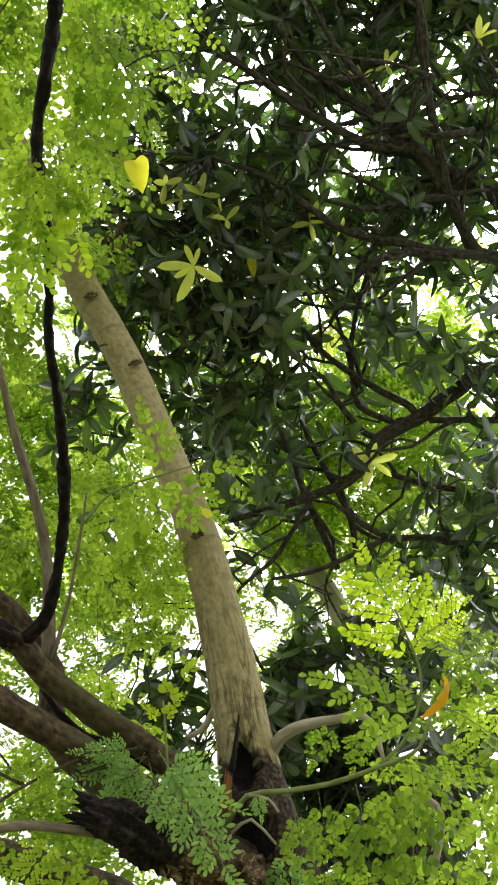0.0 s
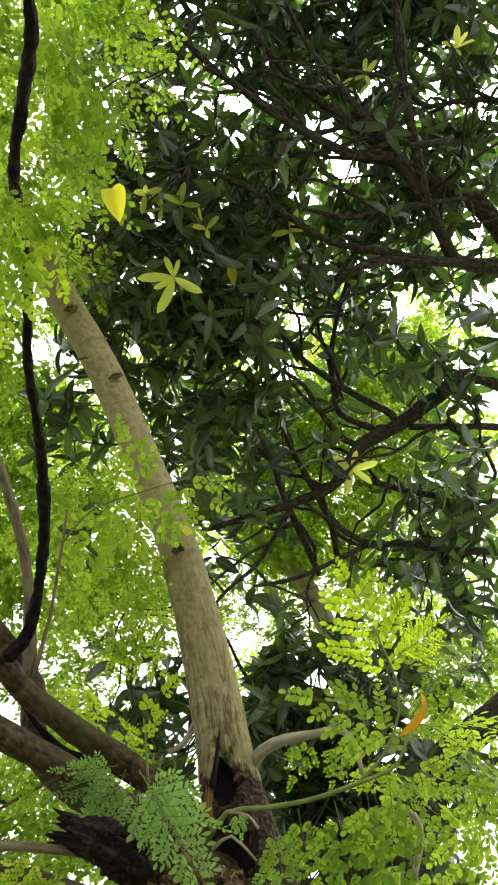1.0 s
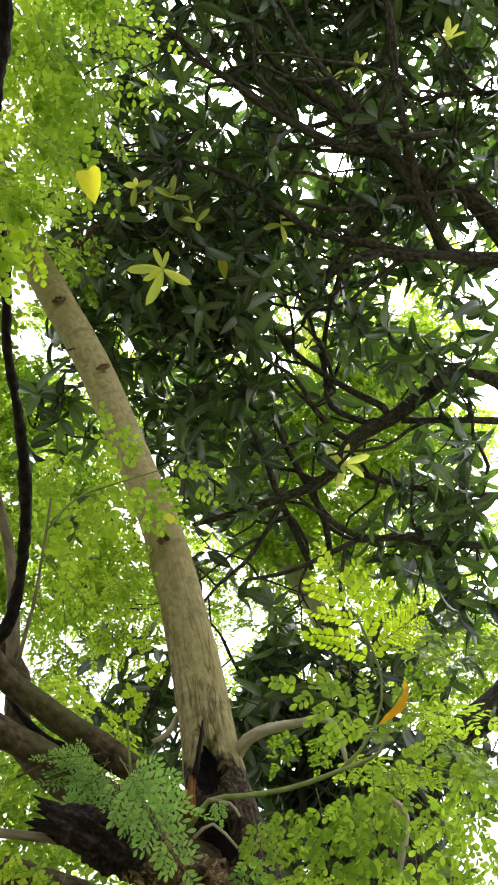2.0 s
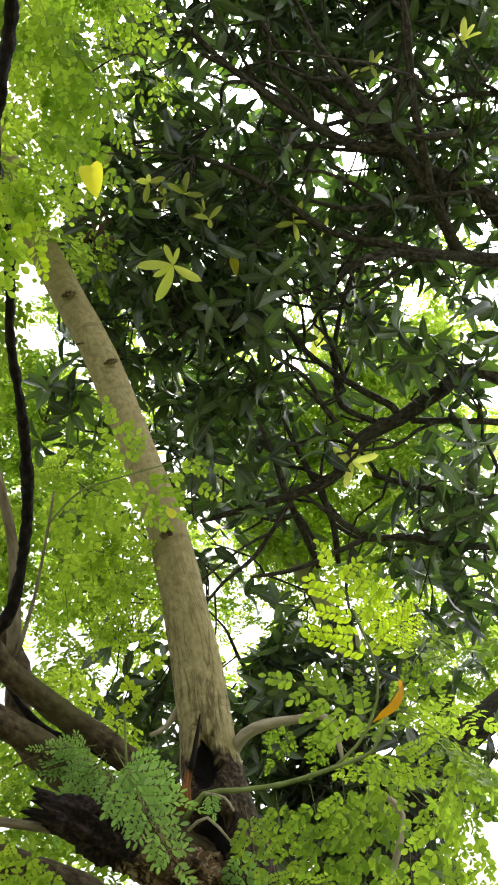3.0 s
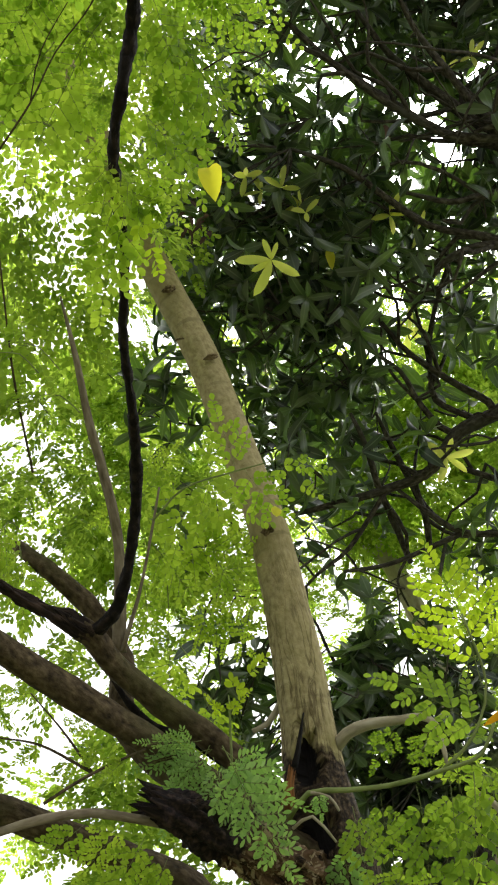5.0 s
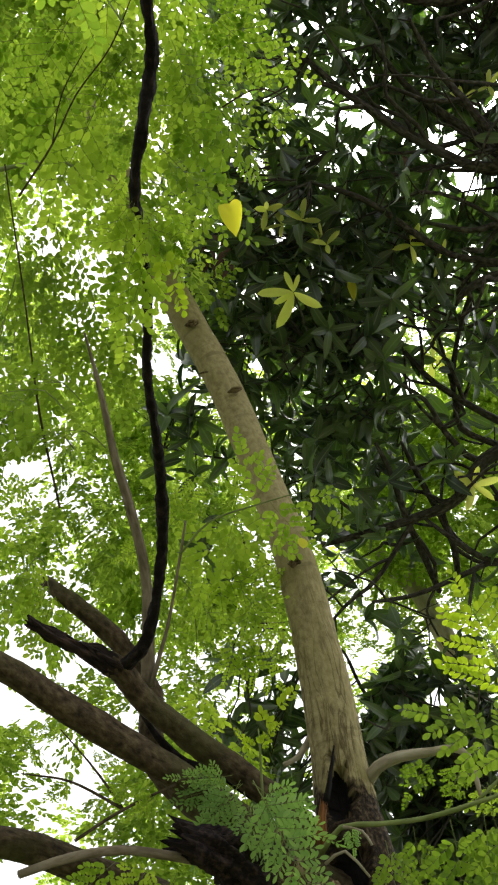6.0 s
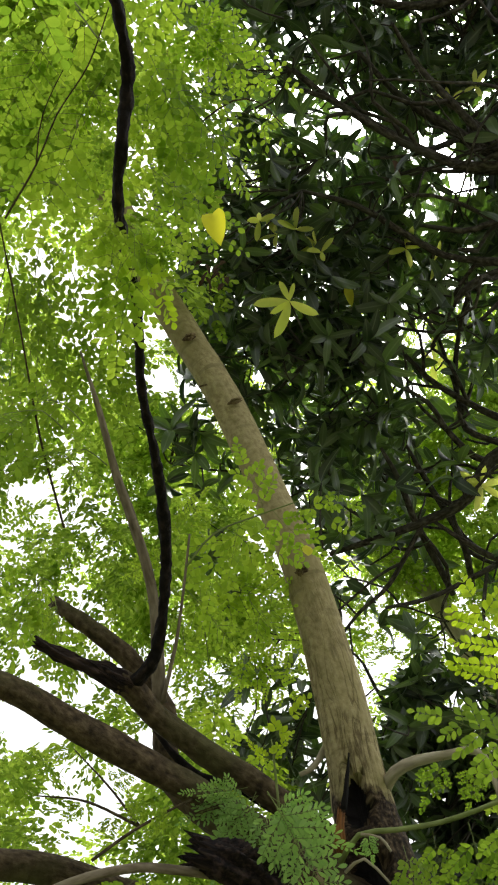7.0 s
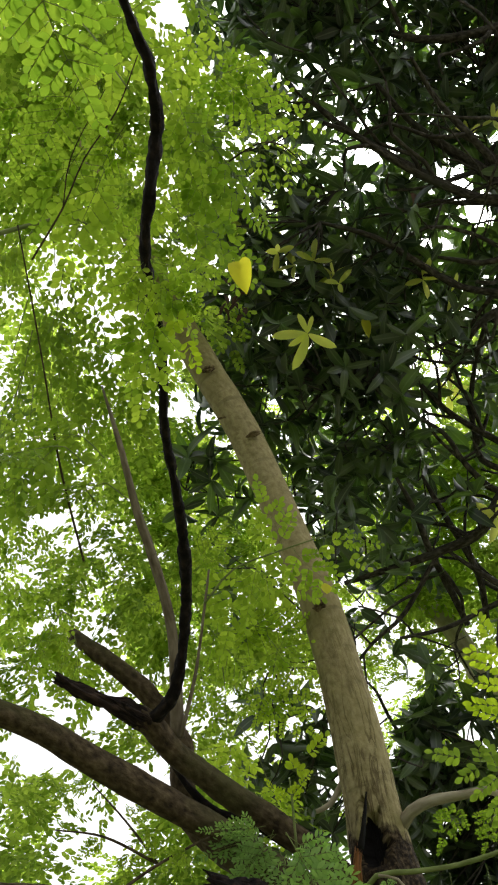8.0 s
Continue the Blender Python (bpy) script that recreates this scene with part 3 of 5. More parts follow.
v, f, along = tube([(-0.530, 2.072, 2.812, 0.0250), (-0.600, 2.027, 2.836, 0.0205), (-0.669, 1.977, 2.851, 0.0165), (-0.721, 1.928, 2.865, 0.0120)], 36, 0.006, 0.2, 0.014, rotten_shape)
attach("broken_limb_end", mesh_of("broken_limb_end", v, f, TORN, lengthwise=along), tree, label="dark splintered end of the limb")
stem("limb", tree, [(0.027, 2.413, 2.379, 0.0421), (-0.362, 2.235, 2.594, 0.0358), (-0.435, 2.177, 2.626, 0.0340), (-0.539, 2.105, 2.667, 0.0350), (-0.633, 2.032, 2.700, 0.0332), (-0.719, 1.945, 2.729, 0.0301), (-0.793, 1.865, 2.741, 0.0283), (-0.923, 1.733, 2.748, 0.0226)], LIMB_BARK, 16, 0.02, 0.06, 0, "grey-brown limb with ringed bark")
stem("limb", tree, [(0.001, 2.465, 2.344, 0.0484), (-0.438, 2.377, 2.672, 0.0381), (-0.500, 2.328, 2.878, 0.0298), (-0.571, 2.290, 2.989, 0.0271), (-0.658, 2.251, 3.061, 0.0258), (-0.745, 2.240, 3.130, 0.0212), (-0.790, 2.250, 3.172, 0.0170)], LIMB_BARK, 16, 0.012, 0.12, 0.015)
stem("limb", tree, [(tree.location.x - 0.15, tree.location.y + 0.25, -0.05, 0.11), (tree.location.x - 0.2, tree.location.y + 0.25, 1.2, 0.085), (-0.276, 2.756, 2.219, 0.0723), (-0.323, 2.709, 2.396, 0.0565), (-0.423, 2.632, 2.443, 0.0463), (-0.554, 2.530, 2.467, 0.0407), (-0.773, 2.363, 2.505, 0.0381), (-0.903, 2.259, 2.490, 0.0359), (-1.053, 2.151, 2.496, 0.0311)], LIMB_BARK, 16, 0.02, 0.06, 0, "brown limb of a second stem behind")
stem("branch", tree, [(-0.293, 2.194, 2.407, 0.0119), (-0.387, 2.081, 2.388, 0.0101), (-0.479, 2.004, 2.375, 0.0099), (-0.564, 1.932, 2.337, 0.0096), (-0.644, 1.872, 2.286, 0.0082)], GREY_STEM, 8)
BLACK = [(-0.537, 2.071, 2.808, 0.0160), (-0.475, 2.027, 2.849, 0.0135), (-0.437, 1.946, 2.921, 0.0123), (-0.418, 1.847, 3.005, 0.0120), (-0.406, 1.725, 3.071, 0.0112), (-0.405, 1.593, 3.121, 0.0103), (-0.409, 1.444, 3.175, 0.0100), (-0.392, 1.306, 3.227, 0.0108), (-0.387, 1.063, 3.276, 0.0118),
         (-0.357, 0.936, 3.297, 0.0118), (-0.342, 0.884, 3.352, 0.0120), (-0.332, 0.835, 3.378, 0.0116), (-0.331, 0.787, 3.388, 0.0112), (-0.331, 0.736, 3.392, 0.0104), (-0.337, 0.703, 3.397, 0.0098), (-0.351, 0.645, 3.411, 0.0085), (-0.364, 0.569, 3.431, 0.0060)]


def gnarl(place, out, row):
    """Swellings, nodes and torn bark along the blackened branch."""
    p = Vector(place)
    return place + out * row[3] * (0.45 * max(0.0, noise.noise(Vector((0.3, 0.9, p.z * 16)))) + 0.36 * noise.noise(p * 34) + 0.2 * noise.noise(p * 95) + 0.7 * max(0.0, noise.noise(p * 52) - 0.42))


v, f, along = tube(BLACK, 22, 0.006, 0.12, 0, gnarl)
attach("black_branch", mesh_of("black_branch", v, f, BLACK_BARK, lengthwise=along), tree, label="crooked blackened branch that rises from the limb")
stem("branch", tree, [(-0.481, 2.187, 2.827, 0.0184), (-0.492, 2.094, 3.070, 0.0140), (-0.537, 2.011, 3.247, 0.0131), (-0.572, 1.952, 3.346, 0.0112), (-0.614, 1.867, 3.510, 0.0080), (-0.660, 1.800, 3.660, 0.0028)], GREY_STEM, 10)
stem("branch", tree, [(-0.471, 2.169, 2.821, 0.0062), (-0.432, 2.120, 2.968, 0.0044), (-0.404, 2.054, 3.120, 0.0036), (-0.392, 2.023, 3.202, 0.0028)], GREY_STEM, 8)
stem("branch", tree, [(0.035, 2.379, 2.652, 0.0186), (0.069, 2.324, 2.677, 0.0155), (0.123, 2.295, 2.690, 0.0140), (0.197, 2.269, 2.690, 0.0111), (0.244, 2.262, 2.695, 0.0097), (0.277, 2.266, 2.679, 0.0084), (0.291, 2.273, 2.634, 0.0069), (0.295, 2.262, 2.581, 0.0041)], BEIGE_STEM, 10)
stem("branch", tree, [(0.407, 2.517, 2.601, 0.0061), (0.454, 2.522, 2.564, 0.0091), (0.463, 2.537, 2.515, 0.0091), (0.440, 2.565, 2.441, 0.0091), (0.421, 2.589, 2.366, 0.0076), (0.401, 2.617, 2.269, 0.0061)], BEIGE_STEM, 8)
stem("shoot", tree, [(-0.073, 2.205, 2.432, 0.0066), (-0.029, 2.150, 2.470, 0.0058), (0.050, 2.129, 2.469, 0.0057), (0.147, 2.103, 2.471, 0.0053), (0.254, 2.065, 2.489, 0.0050), (0.339, 2.043, 2.517, 0.0038), (0.374, 2.026, 2.593, 0.0038)], GREEN_STEM, 8)
stem("shoot", tree, [(0.254, 2.065, 2.489, 0.0040), (0.325, 2.049, 2.558, 0.0035), (0.361, 2.015, 2.667, 0.0028), (0.318, 1.969, 2.811, 0.0026)], GREEN_STEM, 8)
stem("shoot", tree, [(-0.404, 2.050, 3.120, 0.0031), (-0.330, 2.024, 3.198, 0.0026), (-0.212, 2.011, 3.237, 0.0021), (-0.085, 1.996, 3.268, 0.0014)], GREEN_STEM, 8)
stem("splinter", tree, [(-0.061, 2.248, 2.566, 0.0078), (-0.049, 2.228, 2.614, 0.0054), (-0.036, 2.212, 2.684, 0.0018)], CHARRED, 7, 0.01, 0.3)
stem("splintered_stub", tree, [(-0.074, 2.288, 2.480, 0.0135), (-0.072, 2.272, 2.500, 0.0130), (-0.070, 2.262, 2.524, 0.0105), (-0.067, 2.258, 2.545, 0.0070)], SPLINTER, 16, 0.004, 0.4, 0.035, "orange splintered stub of a torn branch")


def knot(place, r, tall):
    """The raised brown scar of a fallen twig, split across its middle."""
    c = Vector(place)
    verts, faces = [], []
    for k in range(8):
        for i in range(18):
            a = 2 * math.pi * i / 18
            rough = noise.noise(Vector((math.cos(a) * 1.4, math.sin(a) * 1.4, r * 990)))
            w = r * (1 - k / 7.5) * (1 + 0.55 * rough + 0.2 * noise.noise(Vector((a * 3, k, r * 500))))
            rise = 0.4 * r * math.sin(min(1.0, k / 4) * 1.57) + 0.16 * r * noise.noise(Vector((math.cos(a) * 3, math.sin(a) * 3, k * 0.8 + r * 70)))
            split = 0.5 * r * max(0.0, 1 - abs(math.sin(a) * w + 0.15 * r) / (0.22 * r)) if k > 2 else 0.0
            verts.append(c + Vector((math.cos(a) * w * 1.15, -rise + split, math.sin(a) * w * tall + 0.3 * math.cos(a) * w)))
    for k in range(7):
        for i in range(18):
            j = (i + 1) % 18
            faces.append((k * 18 + i, k * 18 + j, k * 18 + 18 + j, k * 18 + 18 + i))
    faces.append(tuple(range(126, 144)))
    attach("knot", mesh_of("knot", verts, faces, KNOT_BARK, lengthwise=verts), tree, label="rough brown scar of a shed twig")


knot((-0.440, 2.221, 4.114), 0.021, 0.75)
knot((-0.298, 2.249, 3.846), 0.021, 0.55)
knot((-0.123, 2.246, 3.216), 0.017, 1.0)
knot((-0.399, 2.258, 3.930), 0.012, 0.25)


def frond_at(root, tip, meshes, which=0, roll=0.0):
    """One compound leaf from its root to its tip."""
    a, b = Vector(root), Vector(tip)
    x = (b - a).normalized()
    y = Vector((0.35, -0.8, -0.3) if which % 2 else (0.1, -0.65, -0.75)).cross(x).normalized()
    m = Matrix((x, y, x.cross(y))).transposed().to_4x4()
    attach("compound_leaf", meshes[which % len(meshes)], tree, Matrix.Translation(a) @ m @ Matrix.Rotation(roll * 0.6, 4, "X") @ Matrix.Scale((b - a).length / 0.32, 4))


def fronds():
    """Compound leaves of the pale tree, space by space."""
    # right of the blackened branch's top
    frond_at((-0.406, 1.120, 3.938), (-0.185, 1.350, 3.824), LONG, 1, 0.0)
    frond_at((-0.278, 0.957, 3.795), (-0.120, 1.104, 3.727), LONG, 2, 0.3)
    frond_at((-0.348, 1.173, 3.935), (-0.120, 1.397, 3.814), LONG, 3, -0.3)
    frond_at((-0.361, 1.188, 3.776), (-0.268, 1.324, 3.699), MID, 4, 0.0)
    frond_at((-0.407, 1.140, 3.742), (-0.359, 1.231, 3.692), MID, 5, 0.3)
    frond_at((-0.229, 1.065, 4.032), (-0.182, 1.192, 3.968), MID, 6, -0.3)
    frond_at((-0.249, 1.159, 3.818), (-0.037, 1.275, 3.757), THIN, 7, 0.2)
    frond_at((-0.247, 1.157, 4.004), (-0.025, 1.267, 3.952), THIN, 8, 0.2)
    frond_at((-0.460, 1.425, 3.809), (-0.193, 1.544, 3.757), THIN, 9, 0.2)
    # left of it
    frond_at((-0.460, 1.125, 3.851), (-0.605, 1.249, 3.740), LONG, 11, 0.3)
    frond_at((-0.418, 1.126, 3.635), (-0.521, 1.199, 3.562), MID, 12, -0.3)
    frond_at((-0.436, 0.939, 3.781), (-0.599, 1.015, 3.702), MID, 13, 0.0)
    frond_at((-0.490, 0.957, 3.913), (-0.539, 1.099, 3.828), MID, 14, 0.3)
    frond_at((-0.526, 0.902, 3.664), (-0.638, 1.047, 3.550), LONG, 15, -0.3)
    frond_at((-0.575, 1.132, 3.773), (-0.693, 1.253, 3.661), MID, 16, 0.0)
    frond_at((-0.414, 0.900, 3.842), (-0.333, 1.036, 3.785), MID, 17, 0.3)
    frond_at((-0.507, 1.084, 3.609), (-0.586, 1.220, 3.495), MID, 18, -0.3)
    frond_at((-0.675, 1.027, 3.859), (-0.774, 1.169, 3.745), LONG, 19, 0.0)
    frond_at((-0.371, 0.804, 3.776), (-0.507, 0.882, 3.712), MID, 20, 0.3)
    frond_at((-0.329, 0.818, 3.905), (-0.211, 0.934, 3.866), MID, 21, -0.3)
    frond_at((-0.364, 0.965, 3.345), (-0.407, 1.013, 3.304), SHADED_LOOSE, 22, 0.2)
    frond_at((-0.367, 0.941, 3.360), (-0.429, 0.982, 3.319), SHADED_LOOSE, 23, 0.2)
    # hanging before the trunk's upper end
    frond_at((-0.384, 1.072, 3.267), (-0.426, 1.197, 3.155), MID, 25, 0.0)
    frond_at((-0.381, 1.088, 3.255), (-0.362, 1.199, 3.170), MID, 26, 0.3)
    frond_at((-0.374, 1.085, 3.259), (-0.299, 1.176, 3.202), MID, 27, -0.3)
    frond_at((-0.370, 1.117, 3.235), (-0.275, 1.162, 3.218), MID, 28, 0.0)
    frond_at((-0.389, 1.063, 3.272), (-0.452, 1.123, 3.210), MID, 29, 0.3)
    frond_at((-0.376, 1.140, 3.216), (-0.406, 1.254, 3.109), MID, 30, -0.3)
    frond_at((-0.390, 1.139, 3.214), (-0.437, 1.250, 3.105), MID, 31, 0.0)
    frond_at((-0.361, 1.078, 3.267), (-0.270, 1.110, 3.260), MID, 32, 0.3)
    frond_at((-0.341, 1.130, 3.179), (-0.315, 1.172, 3.149), SPRIG, 33, 0.2)
    frond_at((-0.317, 1.130, 3.236), (-0.296, 1.168, 3.209), MID, 34, -0.3)
    # before the trunk's middle
    frond_at((-0.195, 1.905, 3.159), (-0.226, 1.830, 3.251), LARGE, 36, 0.2)
    frond_at((-0.328, 2.095, 3.264), (-0.167, 2.147, 3.215), LARGE, 37, 0.2)
    frond_at((-0.174, 1.977, 3.229), (-0.100, 2.044, 3.143), LARGE, 38, 0.3)
    frond_at((-0.260, 1.955, 3.170), (-0.280, 2.024, 3.068), LARGE, 39, -0.3)
    frond_at((-0.099, 2.102, 3.334), (-0.031, 2.136, 3.291), SPARSE, 40, -0.2)
    frond_at((-0.054, 1.911, 3.194), (0.012, 1.918, 3.185), SPARSE, 41, 0.2)
    frond_at((-0.299, 2.047, 3.229), (-0.355, 2.131, 3.097), LARGE, 42, 0.1)
    frond_at((-0.340, 2.088, 3.242), (-0.418, 2.054, 3.270), LARGE, 43, 0.1)
    # between the limbs and the trunk
    frond_at((-0.457, 2.387, 3.263), (-0.299, 2.486, 3.138), LONG, 45, -0.3)
    frond_at((-0.373, 2.231, 3.197), (-0.149, 2.292, 3.138), LONG, 46, 0.0)
    frond_at((-0.314, 2.346, 3.058), (-0.171, 2.421, 2.946), LONG, 47, 0.3)
    frond_at((-0.470, 2.436, 3.164), (-0.435, 2.531, 3.004), LONG, 48, -0.3)
    frond_at((-0.262, 2.213, 3.115), (-0.137, 2.295, 2.994), LONG, 49, 0.0)
    frond_at((-0.497, 2.283, 3.325), (-0.616, 2.300, 3.261), LONG, 50, 0.3)
    frond_at((-0.472, 2.219, 3.317), (-0.382, 2.155, 3.423), LONG, 51, -0.3)
    # bright tips, and the mass under them, darkened for the crown's shade
    frond_at((0.369, 2.091, 2.695), (0.270, 1.966, 2.949), YOUNG, 0, 0.0)
    frond_at((0.334, 1.872, 2.687), (0.449, 1.823, 2.733), YOUNG, 1, 0.2)
    frond_at((0.376, 2.062, 2.580), (0.175, 2.042, 2.679), SHADED_DENSE, 55, 0.1)
    frond_at((0.409, 2.096, 2.677), (0.510, 2.057, 2.713), SHADED_DENSE, 56, -0.1)
    frond_at((0.055, 1.993, 2.387), (0.099, 2.033, 2.260), SHADED_DENSE, 57, -0.2)
    frond_at((0.132, 2.203, 2.489), (0.166, 2.252, 2.337), SHADED_DENSE, 58, 0.0)
    frond_at((0.190, 2.066, 2.453), (0.231, 2.122, 2.274), SHADED_DENSE, 59, 0.2)
    frond_at((0.257, 2.023, 2.451), (0.286, 2.070, 2.304), SHADED_DENSE, 60, -0.2)
    frond_at((0.349, 2.174, 2.549), (0.434, 2.212, 2.409), SHADED_DENSE, 61, 0.0)
    frond_at((0.338, 1.941, 2.479), (0.462, 1.944, 2.409), SHADED_DENSE, 62, 0.2)
    frond_at((0.320, 2.117, 2.506), (0.330, 2.206, 2.230), SHADED_DENSE, 63, -0.2)
    frond_at((0.457, 2.119, 2.413), (0.479, 2.168, 2.241), SHADED_DENSE, 64, 0.0)
    frond_at((0.170, 2.105, 2.613), (0.124, 2.145, 2.525), SHADED_DENSE, 65, 0.2)
    frond_at((0.276, 2.322, 2.695), (0.246, 2.366, 2.598), SHADED_DENSE, 66, -0.2)
    frond_at((0.381, 2.128, 2.609), (0.495, 2.078, 2.668), SHADED_DENSE, 67, 0.0)
    frond_at((0.464, 2.166, 2.612), (0.572, 2.160, 2.569), SHADED_DENSE, 68, 0.2)
    frond_at((0.572, 2.296, 2.570), (0.574, 2.346, 2.428), SHADED_DENSE, 69, -0.2)
    frond_at((0.180, 2.190, 2.341), (0.141, 2.229, 2.214), SHADED_DENSE, 70, 0.0)
    frond_at((0.289, 2.390, 2.404), (0.257, 2.433, 2.265), SHADED_DENSE, 71, 0.2)
    frond_at((0.580, 2.225, 2.450), (0.519, 2.287, 2.298), SHADED_DENSE, 72, -0.2)
    frond_at((0.576, 2.172, 2.335), (0.542, 2.216, 2.209), SHADED_DENSE, 73, 0.0)
    frond_at((0.451, 2.403, 2.420), (0.465, 2.444, 2.267), SHADED_DENSE, 74, 0.2)
    frond_at((0.519, 2.088, 2.552), (0.592, 2.115, 2.436), SHADED_DENSE, 75, -0.2)
    # over the fork
    frond_at((-0.242, 2.155, 2.569), (-0.362, 2.186, 2.452), COOL, 77, 0.3)
    frond_at((-0.218, 1.976, 2.501), (-0.076, 2.057, 2.301), COOL, 78, -0.3)
    frond_at((-0.253, 2.196, 2.593), (-0.421, 2.197, 2.534), COOL, 79, 0.0)
    frond_at((-0.219, 2.051, 2.526), (-0.049, 2.105, 2.410), COOL, 80, 0.3)
    frond_at((-0.231, 2.053, 2.514), (-0.168, 2.113, 2.365), COOL, 81, -0.3)
    frond_at((-0.259, 2.194, 2.599), (-0.330, 2.248, 2.436), COOL, 82, 0.0)
    frond_at((-0.201, 1.984, 2.486), (-0.130, 2.017, 2.414), COOL, 83, 0.3)
    frond_at((-0.267, 2.142, 2.590), (-0.403, 2.135, 2.561), COOL, 84, -0.3)
    frond_at((-0.175, 2.144, 2.499), (-0.098, 2.208, 2.324), COOL, 85, 0.0)
    frond_at((-0.209, 1.995, 2.584), (-0.230, 1.986, 2.598), SPRIG, 86, 0.3)
    frond_at((-0.209, 2.190, 2.723), (-0.166, 2.173, 2.764), SPRIG, 87, -0.3)
    frond_at((-0.201, 2.012, 2.596), (-0.174, 2.005, 2.617), SPRIG, 88, 0.0)
    # small leaves about the fork
    frond_at((0.037, 2.243, 2.395), (0.072, 2.279, 2.273), LARGE_COOL, 90, 0.2)
    frond_at((-0.013, 1.983, 2.413), (-0.002, 1.998, 2.372), LARGE_COOL, 91, 0.2)
    # among the limbs, lower
    frond_at((-0.426, 2.152, 2.403), (-0.490, 2.169, 2.313), LEAFY, 93, -0.3)
    frond_at((-0.381, 2.115, 2.366), (-0.431, 2.145, 2.238), LEAFY, 94, 0.0)
    frond_at((-0.483, 2.305, 2.379), (-0.368, 2.343, 2.316), LEAFY, 95, 0.3)
    frond_at((-0.327, 2.097, 2.314), (-0.356, 2.120, 2.220), LEAFY, 96, -0.3)
    frond_at((-0.520, 2.194, 2.418), (-0.606, 2.204, 2.324), LEAFY, 97, 0.0)
    # behind the blackened branch
    frond_at((-0.419, 1.321, 3.804), (-0.273, 1.430, 3.750), MID, 99, -0.3)
    frond_at((-0.402, 1.499, 3.982), (-0.240, 1.607, 3.924), MID, 100, 0.0)
    frond_at((-0.436, 1.321, 3.871), (-0.512, 1.434, 3.777), MID, 101, 0.3)
    frond_at((-0.515, 1.415, 3.828), (-0.615, 1.518, 3.725), MID, 102, -0.3)
    frond_at((-0.407, 0.974, 4.047), (-0.326, 1.123, 3.980), MID, 103, 0.2)
    frond_at((-0.278, 0.893, 3.837), (-0.333, 1.014, 3.767), MID, 104, 0.2)
    frond_at((-0.358, 1.010, 4.005), (-0.303, 1.165, 3.926), MID, 105, 0.2)
    frond_at((-0.274, 1.037, 3.919), (-0.356, 1.154, 3.842), MID, 106, 0.2)
    frond_at((-0.351, 1.049, 3.784), (-0.290, 1.182, 3.710), MID, 107, 0.2)
    # fill behind them
    black = lambda k: BLACK[k][:3]
    spray(tree, black(11), (-0.542, 1.024, 3.865), (0.16, 0.25, 0.12), 2, 1, MID, 0.8)
    spray(tree, (-0.402, 2.060, 3.021), (-0.297, 2.638, 3.139), (0.16, 0.35, 0.1), 2, 1, LEAFY, 0.7)
    spray(tree, (-0.572, 1.952, 3.346), (-0.687, 1.929, 3.493), (0.12, 0.35, 0.14), 2, 2, SHADED_LOOSE, 0.6)
    spray(tree, (-0.572, 1.952, 3.346), (-0.800, 2.006, 3.355), (0.14, 0.35, 0.15), 2, 2, SHADED_LOOSE, 0.6)
    spray(tree, (-0.759, 2.202, 3.134), (-0.775, 2.087, 3.074), (0.1, 0.15, 0.04), 2, 3, MID, 0.5)
    spray(tree, (0.339, 2.043, 2.517), (0.525, 2.091, 2.581), (0.1, 0.2, 0.12), 3, 2, SHADED_DENSE, 0.7)
    spray(tree, (0.288, 2.293, 2.614), (0.458, 2.731, 2.651), (0.3, 0.25, 0.15), 3, 2, SHADED_DENSE, 0.8)
    stem("twig", tree, [(-0.199, 2.158, 2.535, 0.0033), (-0.204, 2.114, 2.636, 0.0026), (-0.207, 2.096, 2.675, 0.0016)], GREEN_STEM, 6)
    # close over the viewer
    frond_at((-0.354, 0.271, 2.873), (-0.327, 0.444, 2.788), SHADED_DENSE, 2, 0.4)
    # small things about the fork
    stem("petiole", tree, [(-0.064, 2.197, 2.408, 0.0039), (-0.021, 2.170, 2.426, 0.0034), (0.030, 2.186, 2.376, 0.0026)], BEIGE_STEM, 6)
    stem("petiole", tree, [(-0.025, 2.135, 2.466, 0.0033), (0.016, 2.137, 2.457, 0.0031), (0.036, 2.137, 2.427, 0.0026)], BEIGE_STEM, 6)
    stem("branch", tree, [(-0.162, 2.399, 2.716, 0.0059), (-0.126, 2.393, 2.732, 0.0073), (-0.100, 2.397, 2.773, 0.0089), (-0.080, 2.401, 2.815, 0.0089)], BEIGE_STEM, 8)
    stem("branch", tree, [(-0.526, 2.257, 2.836, 0.0072), (-0.492, 2.291, 2.783, 0.0072), (-0.454, 2.319, 2.741, 0.0087), (-0.400, 2.345, 2.704, 0.0087), (-0.332, 2.362, 2.688, 0.0087), (-0.234, 2.397, 2.632, 0.0087)], BLACK_BARK, 8, 0.02, 0.2)
